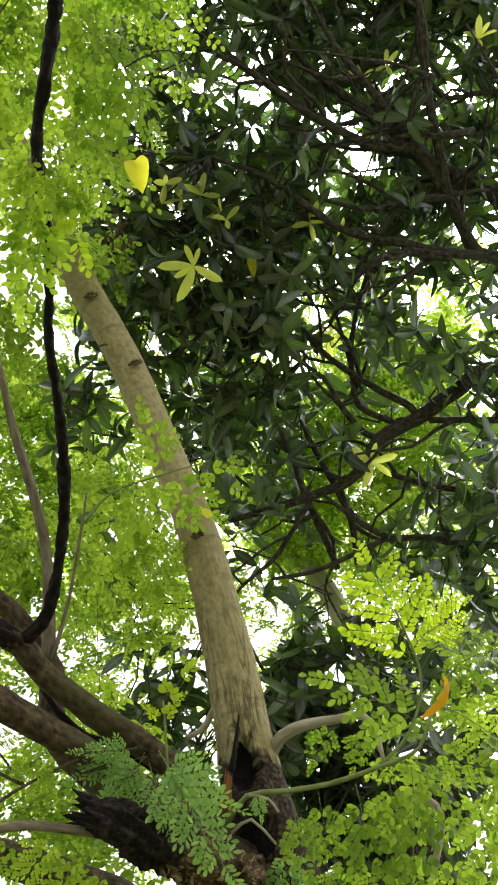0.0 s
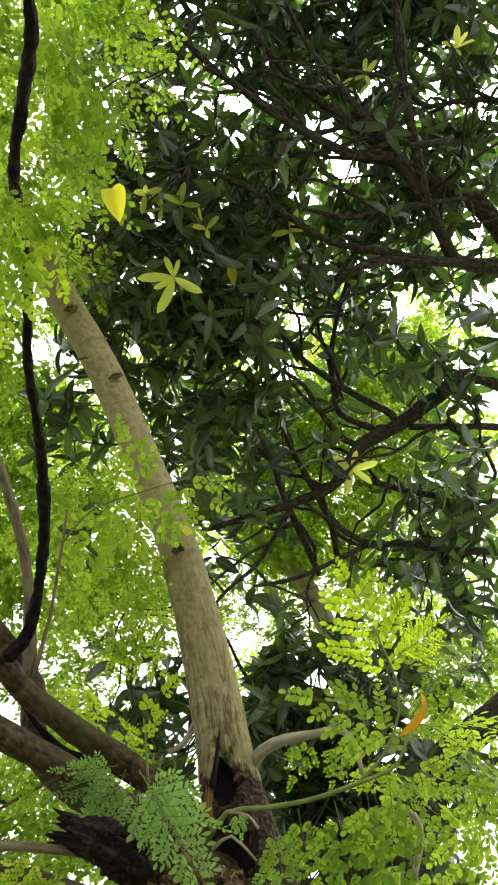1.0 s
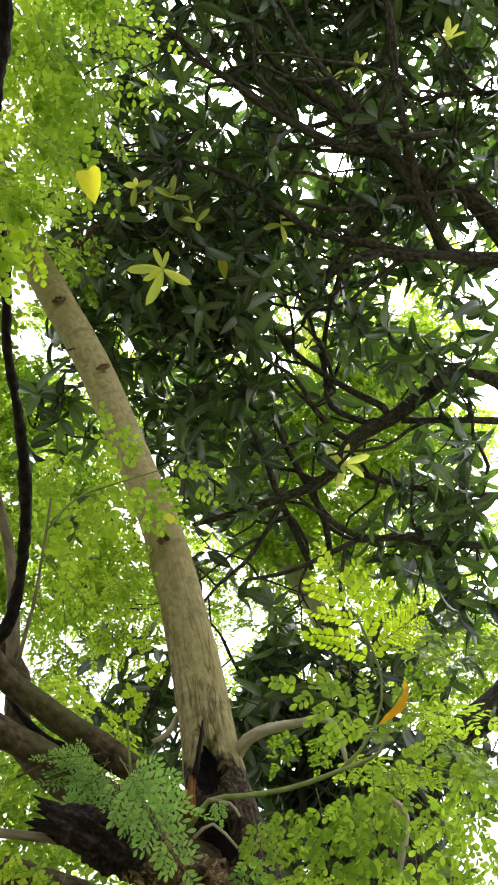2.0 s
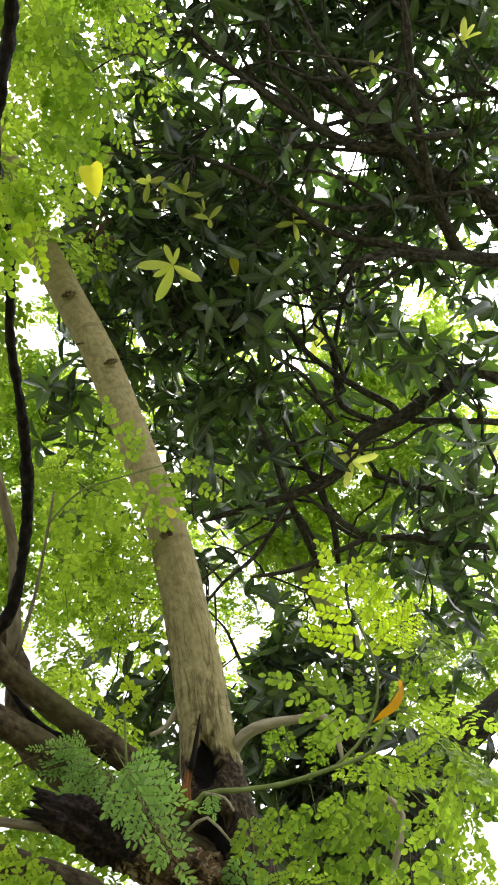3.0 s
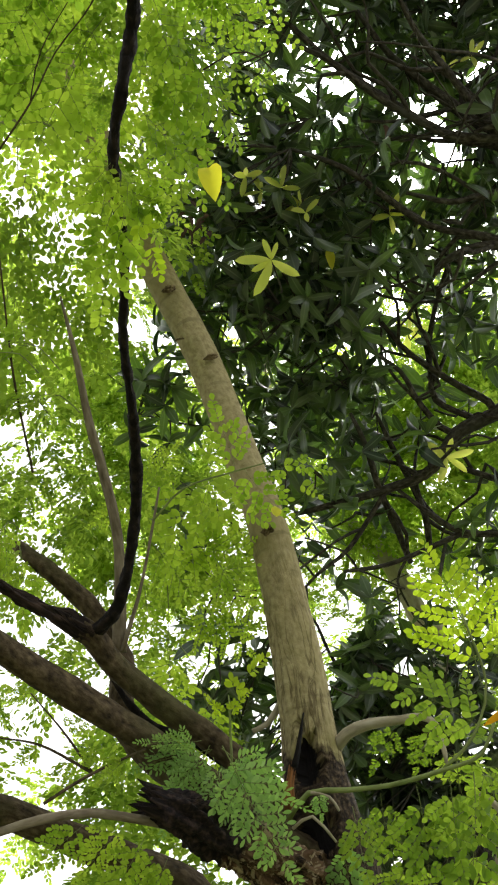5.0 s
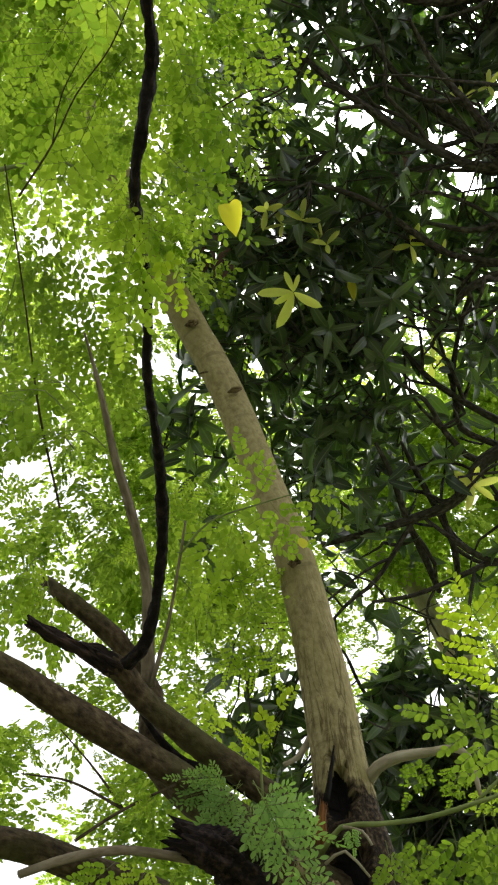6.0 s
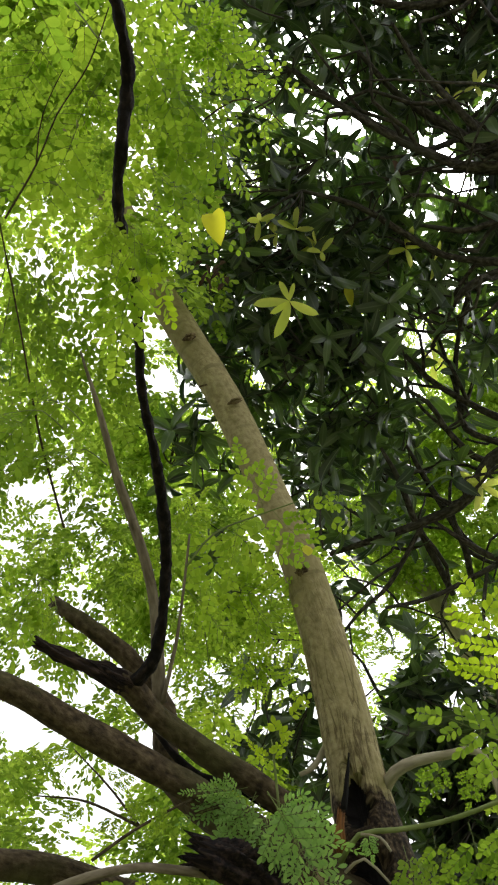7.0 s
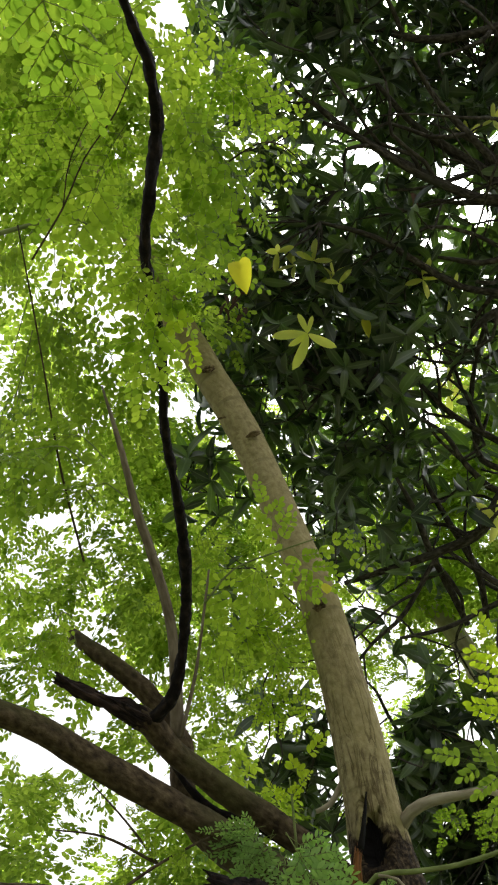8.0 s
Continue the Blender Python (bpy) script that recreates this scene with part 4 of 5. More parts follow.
    # thin bare twigs among the limbs
    for row in ([(-0.518, 2.199, 2.533, 0.0041), (-0.658, 2.243, 2.616, 0.0031), (-0.793, 2.298, 2.659, 0.0018)], [(-0.518, 2.199, 2.533, 0.0034), (-0.606, 2.242, 2.649, 0.0028), (-0.707, 2.278, 2.763, 0.0015)],
                [(-0.588, 2.062, 2.415, 0.0042), (-0.517, 2.107, 2.487, 0.0038), (-0.439, 2.153, 2.550, 0.0032), (-0.396, 2.198, 2.591, 0.0024)], [(-0.671, 1.205, 3.469, 0.0024), (-0.594, 1.132, 3.545, 0.0022), (-0.538, 1.060, 3.611, 0.0017), (-0.450, 0.960, 3.618, 0.0017), (-0.388, 0.856, 3.642, 0.0012)], [(-0.594, 1.132, 3.545, 0.0015), (-0.560, 1.040, 3.590, 0.0013), (-0.470, 0.930, 3.655, 0.0008)],
                [(-0.823, 1.427, 3.896, 0.0022), (-0.803, 1.692, 3.692, 0.0026), (-0.780, 1.904, 3.483, 0.0032), (-0.735, 2.077, 3.290, 0.0036)], [(-0.251, 1.224, 3.792, 0.0022), (-0.181, 1.189, 3.801, 0.0019), (-0.124, 1.199, 3.800, 0.0016), (-0.074, 1.250, 3.780, 0.0012)]):
        stem("twig", tree, row, LIMB_BARK, 6)
    for a, b in (((-0.606, 2.242, 2.649), (-0.563, 2.286, 2.700)), ((-0.658, 2.243, 2.616), (-0.709, 2.248, 2.569)), ((-0.707, 2.278, 2.763), (-0.760, 2.269, 2.748)), ((-0.518, 2.199, 2.533), (-0.535, 2.170, 2.595)), ((-0.439, 2.153, 2.550), (-0.469, 2.119, 2.483)), ((-0.584, 2.221, 2.578), (-0.586, 2.192, 2.510))):
        frond_at(a, b, LEAFY, rnd.randrange(8), rnd.uniform(-0.6, 0.6))


fronds()

# ---------------------------------------------------------------- the dark broad-leaved tree behind
dark = thing("tree", (1.35, 3.6, 0.0), "dark evergreen tree with leathery leaves in whorls", "tree", "trees")
DARK_TRUNK = [(1.35, 3.6, -0.05, 0.17), (1.33, 3.6, 0.8, 0.13), (0.738, 4.197, 2.914, 0.0819), (0.780, 4.173, 3.129, 0.0779), (0.971, 4.100, 3.360, 0.0738), (1.285, 3.976, 3.577, 0.0696), (1.496, 3.744, 3.982, 0.0679), (1.461, 3.362, 4.534, 0.0679), (1.421, 2.926, 5.006, 0.0628), (1.369, 2.457, 5.522, 0.0513), (1.262, 1.873, 6.000, 0.0314)]
stem("trunk", dark, DARK_TRUNK, DARK_BARK, 18, 0.04, 0.06)
DARK_LIMBS = []


def dark_limb(*row):
    DARK_LIMBS.append(row)
    stem("limb", dark, row, DARK_BARK, 9, 0.04, 0.1)


dark_limb((1.388, 2.933, 5.013, 0.0402), (1.104, 2.829, 4.931, 0.0313), (1.021, 2.779, 4.933, 0.0286), (0.957, 2.672, 4.976, 0.0259), (0.890, 2.568, 5.078, 0.0259), (0.778, 2.486, 5.166, 0.0236), (0.611, 2.448, 5.164, 0.0210), (0.448, 2.368, 5.183, 0.0184), (0.264, 2.282, 5.259, 0.0161), (0.085, 2.183, 5.331, 0.0138), (-0.046, 2.084, 5.391, 0.0092))
dark_limb((1.388, 2.933, 5.013, 0.0503), (1.149, 2.697, 5.163, 0.0418), (0.898, 2.612, 5.235, 0.0341), (0.704, 2.486, 5.306, 0.0265), (0.530, 2.392, 5.399, 0.0217), (0.357, 2.285, 5.488, 0.0145), (0.219, 2.146, 5.581, 0.0096))
dark_limb((1.104, 2.829, 4.931, 0.0241), (0.871, 2.709, 4.833, 0.0184), (0.670, 2.666, 4.850, 0.0159), (0.483, 2.619, 4.857, 0.0135), (0.326, 2.548, 4.934, 0.0135), (0.155, 2.432, 4.974, 0.0111), (-0.046, 2.344, 4.980, 0.0066))
dark_limb((1.471, 3.329, 4.568, 0.0503), (1.119, 3.154, 4.603, 0.0361), (0.927, 3.173, 4.493, 0.0330), (0.763, 3.184, 4.371, 0.0299), (0.609, 3.211, 4.296, 0.0273), (0.505, 3.266, 4.165, 0.0225), (0.393, 3.311, 4.123, 0.0203), (0.185, 3.358, 4.080, 0.0158), (-0.051, 3.394, 4.034, 0.0090))
dark_limb((0.763, 3.184, 4.371, 0.0184), (0.738, 3.156, 4.412, 0.0161), (0.590, 3.116, 4.492, 0.0138), (0.426, 3.053, 4.589, 0.0115), (0.314, 2.973, 4.685, 0.0092))
dark_limb((1.472, 3.390, 4.494, 0.0226), (1.097, 3.218, 4.380, 0.0141), (0.811, 3.182, 4.360, 0.0138))
dark_limb((0.700, 3.194, 4.342, 0.0118), (0.534, 3.173, 4.436, 0.0138), (0.521, 3.143, 4.550, 0.0116), (0.519, 3.095, 4.676, 0.0118), (0.551, 2.963, 4.805, 0.0094), (0.588, 2.826, 4.859, 0.0093))
dark_limb((0.609, 3.211, 4.296, 0.0137), (0.546, 3.202, 4.321, 0.0137), (0.456, 3.108, 4.371, 0.0113), (0.382, 3.032, 4.469, 0.0090), (0.263, 2.981, 4.537, 0.0068))
dark_limb((0.185, 3.147, 4.355, 0.0068), (0.246, 3.230, 4.248, 0.0113), (0.295, 3.325, 4.117, 0.0135), (0.376, 3.502, 4.027, 0.0138), (0.437, 3.651, 3.970, 0.0118))
dark_limb((0.293, 3.220, 4.415, 0.0069), (0.352, 3.296, 4.314, 0.0115), (0.441, 3.396, 4.168, 0.0138), (0.490, 3.465, 4.062, 0.0138), (0.518, 3.636, 3.979, 0.0118))
dark_limb((1.467, 3.701, 4.068, 0.0226), (0.960, 3.541, 3.993, 0.0165), (0.809, 3.464, 3.979, 0.0138), (0.618, 3.440, 3.980, 0.0137), (0.466, 3.362, 4.039, 0.0113), (0.353, 3.319, 4.118, 0.0068))
dark_limb((0.618, 3.445, 3.973, 0.0114), (0.489, 3.445, 3.909, 0.0113), (0.314, 3.452, 3.835, 0.0089), (0.147, 3.429, 3.793, 0.0066))
dark_limb((1.471, 3.594, 4.226, 0.0226), (1.097, 3.402, 4.140, 0.0141), (0.835, 3.343, 4.146, 0.0138), (0.620, 3.294, 4.186, 0.0114))
dark_limb((1.369, 2.457, 5.522, 0.0200), (1.089, 2.366, 5.402, 0.0110), (0.895, 2.351, 5.359, 0.0105), (0.797, 2.201, 5.476, 0.0105), (0.801, 1.988, 5.597, 0.0096))
dark_limb((0.957, 2.672, 4.976, 0.0259), (0.884, 2.532, 4.961, 0.0253), (0.750, 2.369, 5.057, 0.0216), (0.651, 2.285, 5.138, 0.0182), (0.538, 2.181, 5.229, 0.0148), (0.433, 2.102, 5.354, 0.0115), (0.341, 1.964, 5.444, 0.0069))
dark_limb((0.884, 2.532, 4.961, 0.0207), (0.804, 2.275, 5.049, 0.0180), (0.772, 2.151, 5.142, 0.0158), (0.747, 1.970, 5.261, 0.0135), (0.684, 1.797, 5.370, 0.0090))
dark_limb((0.895, 2.713, 4.803, 0.0207), (0.696, 2.687, 4.810, 0.0182), (0.547, 2.714, 4.749, 0.0135), (0.488, 2.780, 4.697, 0.0090), (0.408, 2.876, 4.616, 0.0068))
dark_limb((0.884, 2.532, 4.961, 0.0184), (0.681, 2.511, 4.898, 0.0135), (0.564, 2.540, 4.898, 0.0113), (0.398, 2.525, 4.936, 0.0068))
dark_limb((0.750, 2.369, 5.057, 0.0182), (0.578, 2.350, 5.043, 0.0180), (0.458, 2.318, 5.086, 0.0158), (0.351, 2.278, 5.128, 0.0146), (0.228, 2.216, 5.182, 0.0135), (0.108, 2.144, 5.236, 0.0113), (-0.010, 2.099, 5.268, 0.0090))
dark_limb((0.969, 2.330, 5.092, 0.0161), (0.827, 2.302, 5.025, 0.0135), (0.727, 2.303, 5.047, 0.0113), (0.644, 2.333, 5.044, 0.0068))
dark_limb((0.797, 2.129, 5.151, 0.0113), (0.740, 2.108, 5.117, 0.0100), (0.714, 2.190, 5.068, 0.0089), (0.705, 2.240, 5.035, 0.0067))
dark_limb((1.287, 2.054, 5.904, 0.0314), (0.898, 2.039, 5.780, 0.0226), (0.445, 2.060, 5.726, 0.0172), (0.107, 1.963, 5.798, 0.0123))
dark_limb((0.320, 3.337, 4.098, 0.0113), (0.173, 3.466, 3.921, 0.0090), (0.038, 3.527, 3.828, 0.0068), (-0.095, 3.603, 3.694, 0.0045))
dark_limb((0.780, 4.173, 3.129, 0.0341), (0.548, 4.061, 3.371, 0.0241), (0.321, 4.006, 3.545, 0.0169), (0.134, 3.953, 3.674, 0.0120))
dark_limb((0.185, 3.358, 4.080, 0.0080), (-0.175, 3.438, 4.472, 0.0065), (-0.495, 3.467, 4.558, 0.0048), (-0.710, 3.414, 4.578, 0.0030))
DARK_TWIGS = []
for row in DARK_LIMBS:
    line = spline(row, 0.05)
    for k in range(3):
        i = int(len(line) * rnd.uniform(0.2, 0.95))
        a, way = Vector(line[i, :3]), Vector(line[min(i + 1, len(line) - 1), :3] - line[max(0, i - 1), :3]).normalized()
        way = (way + Vector((rnd.gauss(0, 0.7), rnd.gauss(0, 0.5), rnd.gauss(0.1, 0.7)))).normalized()
        n = rnd.uniform(0.25, 0.7)
        kink = a + way * n * 0.5 + Vector((rnd.gauss(0, 0.05), rnd.gauss(0, 0.05), rnd.gauss(0, 0.05)))
        end = a + way * n + Vector((rnd.gauss(0, 0.06), rnd.gauss(0, 0.06), rnd.gauss(0.03, 0.06)))
        r0 = min(0.011, line[i, 3] * 0.7)
        half = a.lerp(kink, 0.5) + Vector((rnd.gauss(0, 0.03), rnd.gauss(0, 0.03), rnd.gauss(0, 0.03)))
        late = kink.lerp(end, 0.5) + Vector((rnd.gauss(0, 0.04), rnd.gauss(0, 0.04), rnd.gauss(0, 0.04)))
        DARK_TWIGS.append([(*a, r0), (*half, r0 * 0.85), (*kink, r0 * 0.7), (*late, r0 * 0.55), (*end, r0 * 0.35)])
        stem("branch", dark, DARK_TWIGS[-1], DARK_BARK, 7, 0.06, 0.1)


def broad_blade(r, length):
    return blade(length, length * r.uniform(0.3, 0.4), r.uniform(0.1, 0.9), r.uniform(0.05, 1.2), 7, 0.6)


def leaf_mesh(mat, seed, length, wide=0.3, droop=0.3, blunt=0.6):
    v, f = blade(length, length * wide, 0.3, droop, 8, blunt)
    me = mesh_of("leaf", v, f, mat)
    me.attributes.new("rib", "FLOAT", "POINT").data.foreach_set("value", ribs(len(v)))
    return me


BROAD_MESHES = [leaf_mesh(BROAD, k, q, w, d) for k, (q, w, d) in enumerate(((0.125, 0.32, 0.5), (0.11, 0.34, 0.9), (0.13, 0.3, 0.7), (0.10, 0.36, 0.35)))]
YOUNG_MESHES = [leaf_mesh(BROAD_YOUNG, k, q, w, d, 0.95) for k, (q, w, d) in enumerate(((0.13, 0.27, 0.15), (0.13, 0.3, 0.3), (0.13, 0.29, 0.1)))]
JOINTS = np.concatenate([spline(row, 0.06) for row in DARK_LIMBS + DARK_TWIGS])


def whorl_places(r, centre, axis, many, length, open_from=0.35, open_to=1.7, twist=0.8):
    """Poses of the leaves of one whorl."""
    base = aim(centre, axis)
    for k in range(many):
        out = Matrix.Rotation(2 * math.pi * k / many + r.uniform(-0.35, 0.35), 4, "X")
        tilt = Matrix.Rotation(r.uniform(open_from, open_to), 4, "Y")
        yield base @ out @ tilt @ turn(r.uniform(-twist, twist), 0, r.uniform(-0.3, 0.3) * twist) @ Matrix.Scale(length * r.uniform(0.75, 1.15), 4)


def twig_to(r, centre):
    """The end part of a twig from the nearest limb to a whorl."""
    c = np.array(centre)
    near = JOINTS[np.argmin(np.linalg.norm(JOINTS[:, :3] - c, axis=1)), :3]
    far = np.linalg.norm(c - near)
    if far > 0.35:
        near = c + (near - c) / far * 0.35
    mid = (near + c) / 2 + np.array((r.gauss(0, 0.03), r.gauss(0, 0.03), -0.03 + r.gauss(0, 0.03)))
    return [(*near, 0.004), (*mid, 0.0033), (*c, 0.0025)]


def whorl(centre, axis, many, meshes, size=1.0, **opening):
    """A twig that ends in a whorl of separate leaves."""
    twig = stem("twig", dark, twig_to(rnd, centre), DARK_BARK, 6, 0.05, 0.1)
    for place in whorl_places(rnd, centre, axis, many, size, **opening):
        attach("leaf", rnd.choice(meshes), twig, place)


def crown(seed, name, parent, with_twigs=True, size=1.0):
    """Whorls without number, spread through the clumps given, as one mesh; their twigs as another."""
    r = random.Random(seed)
    heap, wood = Heap(), Heap()
    for centre, reach, many in taken():
        for k in range(many):
            while True:
                q = [r.uniform(-1, 1) for _ in range(3)]
                if sum(a * a for a in q) < 1:
                    break
            c = Vector(centre) + Vector([1.15 * a * b for a, b in zip(q, reach)])
            axis = (r.gauss(0, 0.6), r.gauss(-0.1, 0.6), r.gauss(0.1, 0.6))
            if in_gap(c, 0.02):
                continue
            if with_twigs and r.random() < 0.45:
                v, f, _ = tube(twig_to(r, c), 5, 0.08, 0)
                wood.add(v, f, Matrix())
            for place in whorl_places(r, c, axis, r.choice((5, 6, 7, 8)), size):
                long = r.uniform(0.07, 0.125)
                v, f = broad_blade(r, long)
                if r.random() < 0.06 or not (in_gap(place @ Vector((long * 0.5, 0, 0)), 0.005) or in_gap(place @ Vector((long, 0, 0)))):
                    heap.add(v, f, place)
    attach(name, heap.mesh(name, BROAD), parent, label="dense dark green leathery foliage", kind="stuff")
    if with_twigs:
        attach("brushwood", wood.mesh("brushwood", DARK_BARK), parent, kind="stuff")


def facing(place, way, roll=0.0, size=1.0):
    """A pose at place whose x runs along way and whose underside is turned to face the camera."""
    x = Vector(way).normalized()
    y = Vector((0.1, -0.65, -0.75)).cross(x).normalized()
    m = Matrix((x, y, x.cross(y))).transposed().to_4x4()
    return Matrix.Translation(place) @ m @ Matrix.Rotation(roll, 4, "X") @ Matrix.Scale(size, 4)


def star(place, *leaves):
    """A pale young shoot laid out to fit the camera's view from below: leaves given by heading in that view, in
    degrees, and length.
    """
    twig = stem("twig", dark, twig_to(rnd, place), DARK_BARK, 6, 0.05, 0.1)
    for k, (heading, long) in enumerate(leaves):
        a = radians(heading)
        way = Vector((math.cos(a), -0.6 * math.sin(a) - 0.25, 0.8 * math.sin(a) - 0.15))
        attach("leaf", YOUNG_MESHES[k % 3], twig, facing(place, way, (0.3, -0.4, 0.15, -0.2)[k % 4], long / 0.13))


# pale young whorls that stand out, then dark ones in front
for place, many, size in (((-0.079, 2.391, 4.813), 4, 0.66), ((0.008, 2.462, 4.755), 3, 0.66), ((-0.212, 2.354, 4.837), 4, 0.6), ((0.552, 3.196, 4.165), 6, 0.75), ((0.447, 3.138, 4.788), 6, 0.8), ((0.342, 2.630, 4.930), 6, 0.65), ((0.976, 2.059, 5.282), 6, 0.65), ((0.641, 2.169, 5.287), 4, 0.65), ((0.554, 2.246, 5.312), 4, 0.65), ((-0.004, 2.507, 4.853), 5, 0.65), ((-0.154, 2.465, 4.883), 5, 0.65), ((0.449, 2.667, 4.886), 2, 0.7)):
    whorl(place, (rnd.uniform(-0.3, 0.3), -0.75, rnd.uniform(-0.7, -0.3)), many, YOUNG_MESHES, size, open_from=0.9 if size > 0.7 else 0.2, open_to=1.6 if size > 0.7 else 1.3, twist=0.5)
star((-0.115, 2.286, 4.313), (183, 0.122), (253, 0.13), (112, 0.075), (70, 0.062), (322, 0.105), (215, 0.08))
for place, many, size in (((0.009, 2.662, 4.512), 6, 1.1), ((0.145, 2.682, 4.488), 7, 1.2), ((0.211, 2.782, 4.454), 6, 1.2), ((-0.283, 2.429, 4.775), 7, 1.0), ((-0.075, 2.418, 4.859), 6, 1.0), ((0.268, 2.651, 4.715), 6, 1.0), ((0.855, 2.800, 4.384), 6, 1.2), ((0.763, 2.865, 4.416), 6, 1.1), ((-0.229, 2.716, 4.660), 6, 1.0), ((0.455, 2.725, 4.829), 6, 1.0), ((0.213, 3.741, 3.629), 7, 1.3), ((0.279, 3.797, 3.508), 7, 1.3), ((0.143, 3.822, 3.471), 7, 1.2), ((-0.560, 3.174, 4.425), 6, 1.1), ((-0.527, 3.441, 4.083), 6, 1.1), ((-0.560, 3.115, 4.494), 5, 1.0)):
    whorl(place, (rnd.uniform(-0.3, 0.3), rnd.uniform(-0.5, 0), -0.8), many, BROAD_MESHES, 0.85 * size, open_from=0.2, open_to=1.1, twist=0.9)
for k in range(14):
    row = rnd.choice(DARK_LIMBS[:3])
    line = spline(row, 0.05)
    p = Vector(line[int(len(line) * rnd.uniform(0.35, 0.999)), :3]) + Vector((rnd.uniform(-.2, .2), rnd.uniform(-.3, 0), rnd.uniform(-.2, .2)))
    whorl(p, (rnd.gauss(0, 0.5), rnd.gauss(-0.4, 0.4), rnd.gauss(0.2, 0.5)), rnd.choice((6, 7, 8)), BROAD_MESHES, rnd.uniform(0.75, 1.0))

clump(-0.258, 1.829, 6.079, 0.24, 0.40, 0.23, 35)
clump(0.079, 1.830, 6.084, 0.24, 0.40, 0.23, 44)
clump(0.446, 1.964, 6.387, 0.26, 0.40, 0.25, 51)
clump(0.800, 1.946, 6.348, 0.26, 0.40, 0.25, 51)
clump(1.144, 1.919, 6.288, 0.26, 0.40, 0.25, 51)
clump(-0.259, 2.003, 5.886, 0.24, 0.40, 0.20, 30)
clump(0.080, 2.005, 5.891, 0.24, 0.40, 0.20, 38)
clump(0.449, 2.153, 6.186, 0.26, 0.40, 0.22, 43)
clump(0.805, 2.133, 6.146, 0.26, 0.40, 0.22, 43)
clump(1.149, 2.102, 6.086, 0.26, 0.40, 0.22, 43)
clump(-0.238, 2.173, 5.681, 0.21, 0.40, 0.18, 24)
clump(0.080, 2.175, 5.685, 0.21, 0.40, 0.18, 30)
clump(0.426, 2.340, 5.973, 0.22, 0.40, 0.20, 35)
clump(0.760, 2.320, 5.938, 0.22, 0.40, 0.20, 33)
clump(1.084, 2.289, 5.886, 0.22, 0.40, 0.20, 31)
clump(-0.238, 2.355, 5.452, 0.20, 0.40, 0.18, 19)
clump(0.011, 2.358, 5.457, 0.20, 0.40, 0.18, 17)
clump(0.354, 2.542, 5.739, 0.22, 0.40, 0.19, 32)
clump(0.691, 2.522, 5.708, 0.22, 0.40, 0.19, 27)
clump(1.018, 2.490, 5.660, 0.22, 0.40, 0.19, 25)
clump(-0.384, 2.505, 5.214, 0.15, 0.40, 0.15, 14)
clump(-0.102, 2.513, 5.226, 0.20, 0.40, 0.18, 31)
clump(0.256, 2.717, 5.502, 0.22, 0.40, 0.19, 34)
clump(0.594, 2.699, 5.478, 0.22, 0.40, 0.19, 24)
clump(0.946, 2.665, 5.432, 0.22, 0.40, 0.19, 23)
clump(-0.480, 2.689, 5.059, 0.13, 0.40, 0.13, 11)
clump(-0.218, 2.702, 5.074, 0.20, 0.40, 0.18, 31)
clump(0.103, 2.704, 5.076, 0.20, 0.40, 0.18, 32)
clump(0.456, 2.913, 5.330, 0.22, 0.40, 0.19, 31)
clump(0.793, 2.885, 5.296, 0.22, 0.40, 0.19, 24)
clump(1.097, 2.846, 5.248, 0.22, 0.40, 0.19, 21)
clump(-0.339, 2.734, 4.906, 0.10, 0.40, 0.10, 7)
clump(0.942, 2.923, 5.361, 0.14, 0.40, 0.14, 13)
clump(1.119, 2.898, 5.331, 0.14, 0.40, 0.14, 13)
clump(1.034, 3.067, 5.212, 0.12, 0.40, 0.12, 8)
clump(0.841, 3.092, 5.240, 0.12, 0.40, 0.12, 6)
clump(1.133, 2.920, 5.572, 0.16, 0.40, 0.16, 15)
clump(-0.475, 2.808, 4.823, 0.13, 0.40, 0.13, 13)
clump(-0.261, 2.819, 4.835, 0.20, 0.40, 0.17, 29)
clump(0.010, 2.824, 4.840, 0.20, 0.40, 0.17, 31)
clump(0.330, 3.053, 5.088, 0.21, 0.40, 0.19, 31)
clump(0.643, 3.031, 5.064, 0.17, 0.40, 0.17, 18)
clump(0.856, 3.008, 5.039, 0.15, 0.40, 0.15, 7)
clump(-0.456, 2.970, 4.668, 0.13, 0.40, 0.13, 11)
clump(-0.218, 2.982, 4.680, 0.16, 0.40, 0.16, 21)
clump(0.033, 2.986, 4.683, 0.20, 0.40, 0.17, 31)
clump(0.295, 2.978, 4.676, 0.14, 0.40, 0.14, 11)
clump(0.555, 2.960, 4.658, 0.14, 0.40, 0.14, 7)
clump(1.043, 2.894, 4.593, 0.09, 0.40, 0.09, 5)
clump(1.132, 3.213, 5.187, 0.12, 0.40, 0.12, 7)
clump(0.887, 3.248, 5.224, 0.11, 0.40, 0.11, 4)
clump(0.738, 2.943, 4.488, 0.09, 0.40, 0.09, 5)
clump(0.908, 2.918, 4.465, 0.09, 0.40, 0.09, 8)
clump(1.053, 2.893, 4.441, 0.09, 0.40, 0.09, 6)
clump(-0.445, 3.200, 4.569, 0.08, 0.40, 0.08, 3)
clump(-0.201, 3.213, 4.580, 0.14, 0.40, 0.14, 14)
clump(0.011, 3.216, 4.582, 0.15, 0.40, 0.15, 20)
clump(0.234, 3.211, 4.578, 0.13, 0.40, 0.13, 11)
clump(0.501, 3.194, 4.563, 0.14, 0.40, 0.14, 3)
clump(-0.131, 3.365, 4.401, 0.13, 0.40, 0.13, 11)
clump(0.058, 3.366, 4.401, 0.14, 0.40, 0.14, 16)
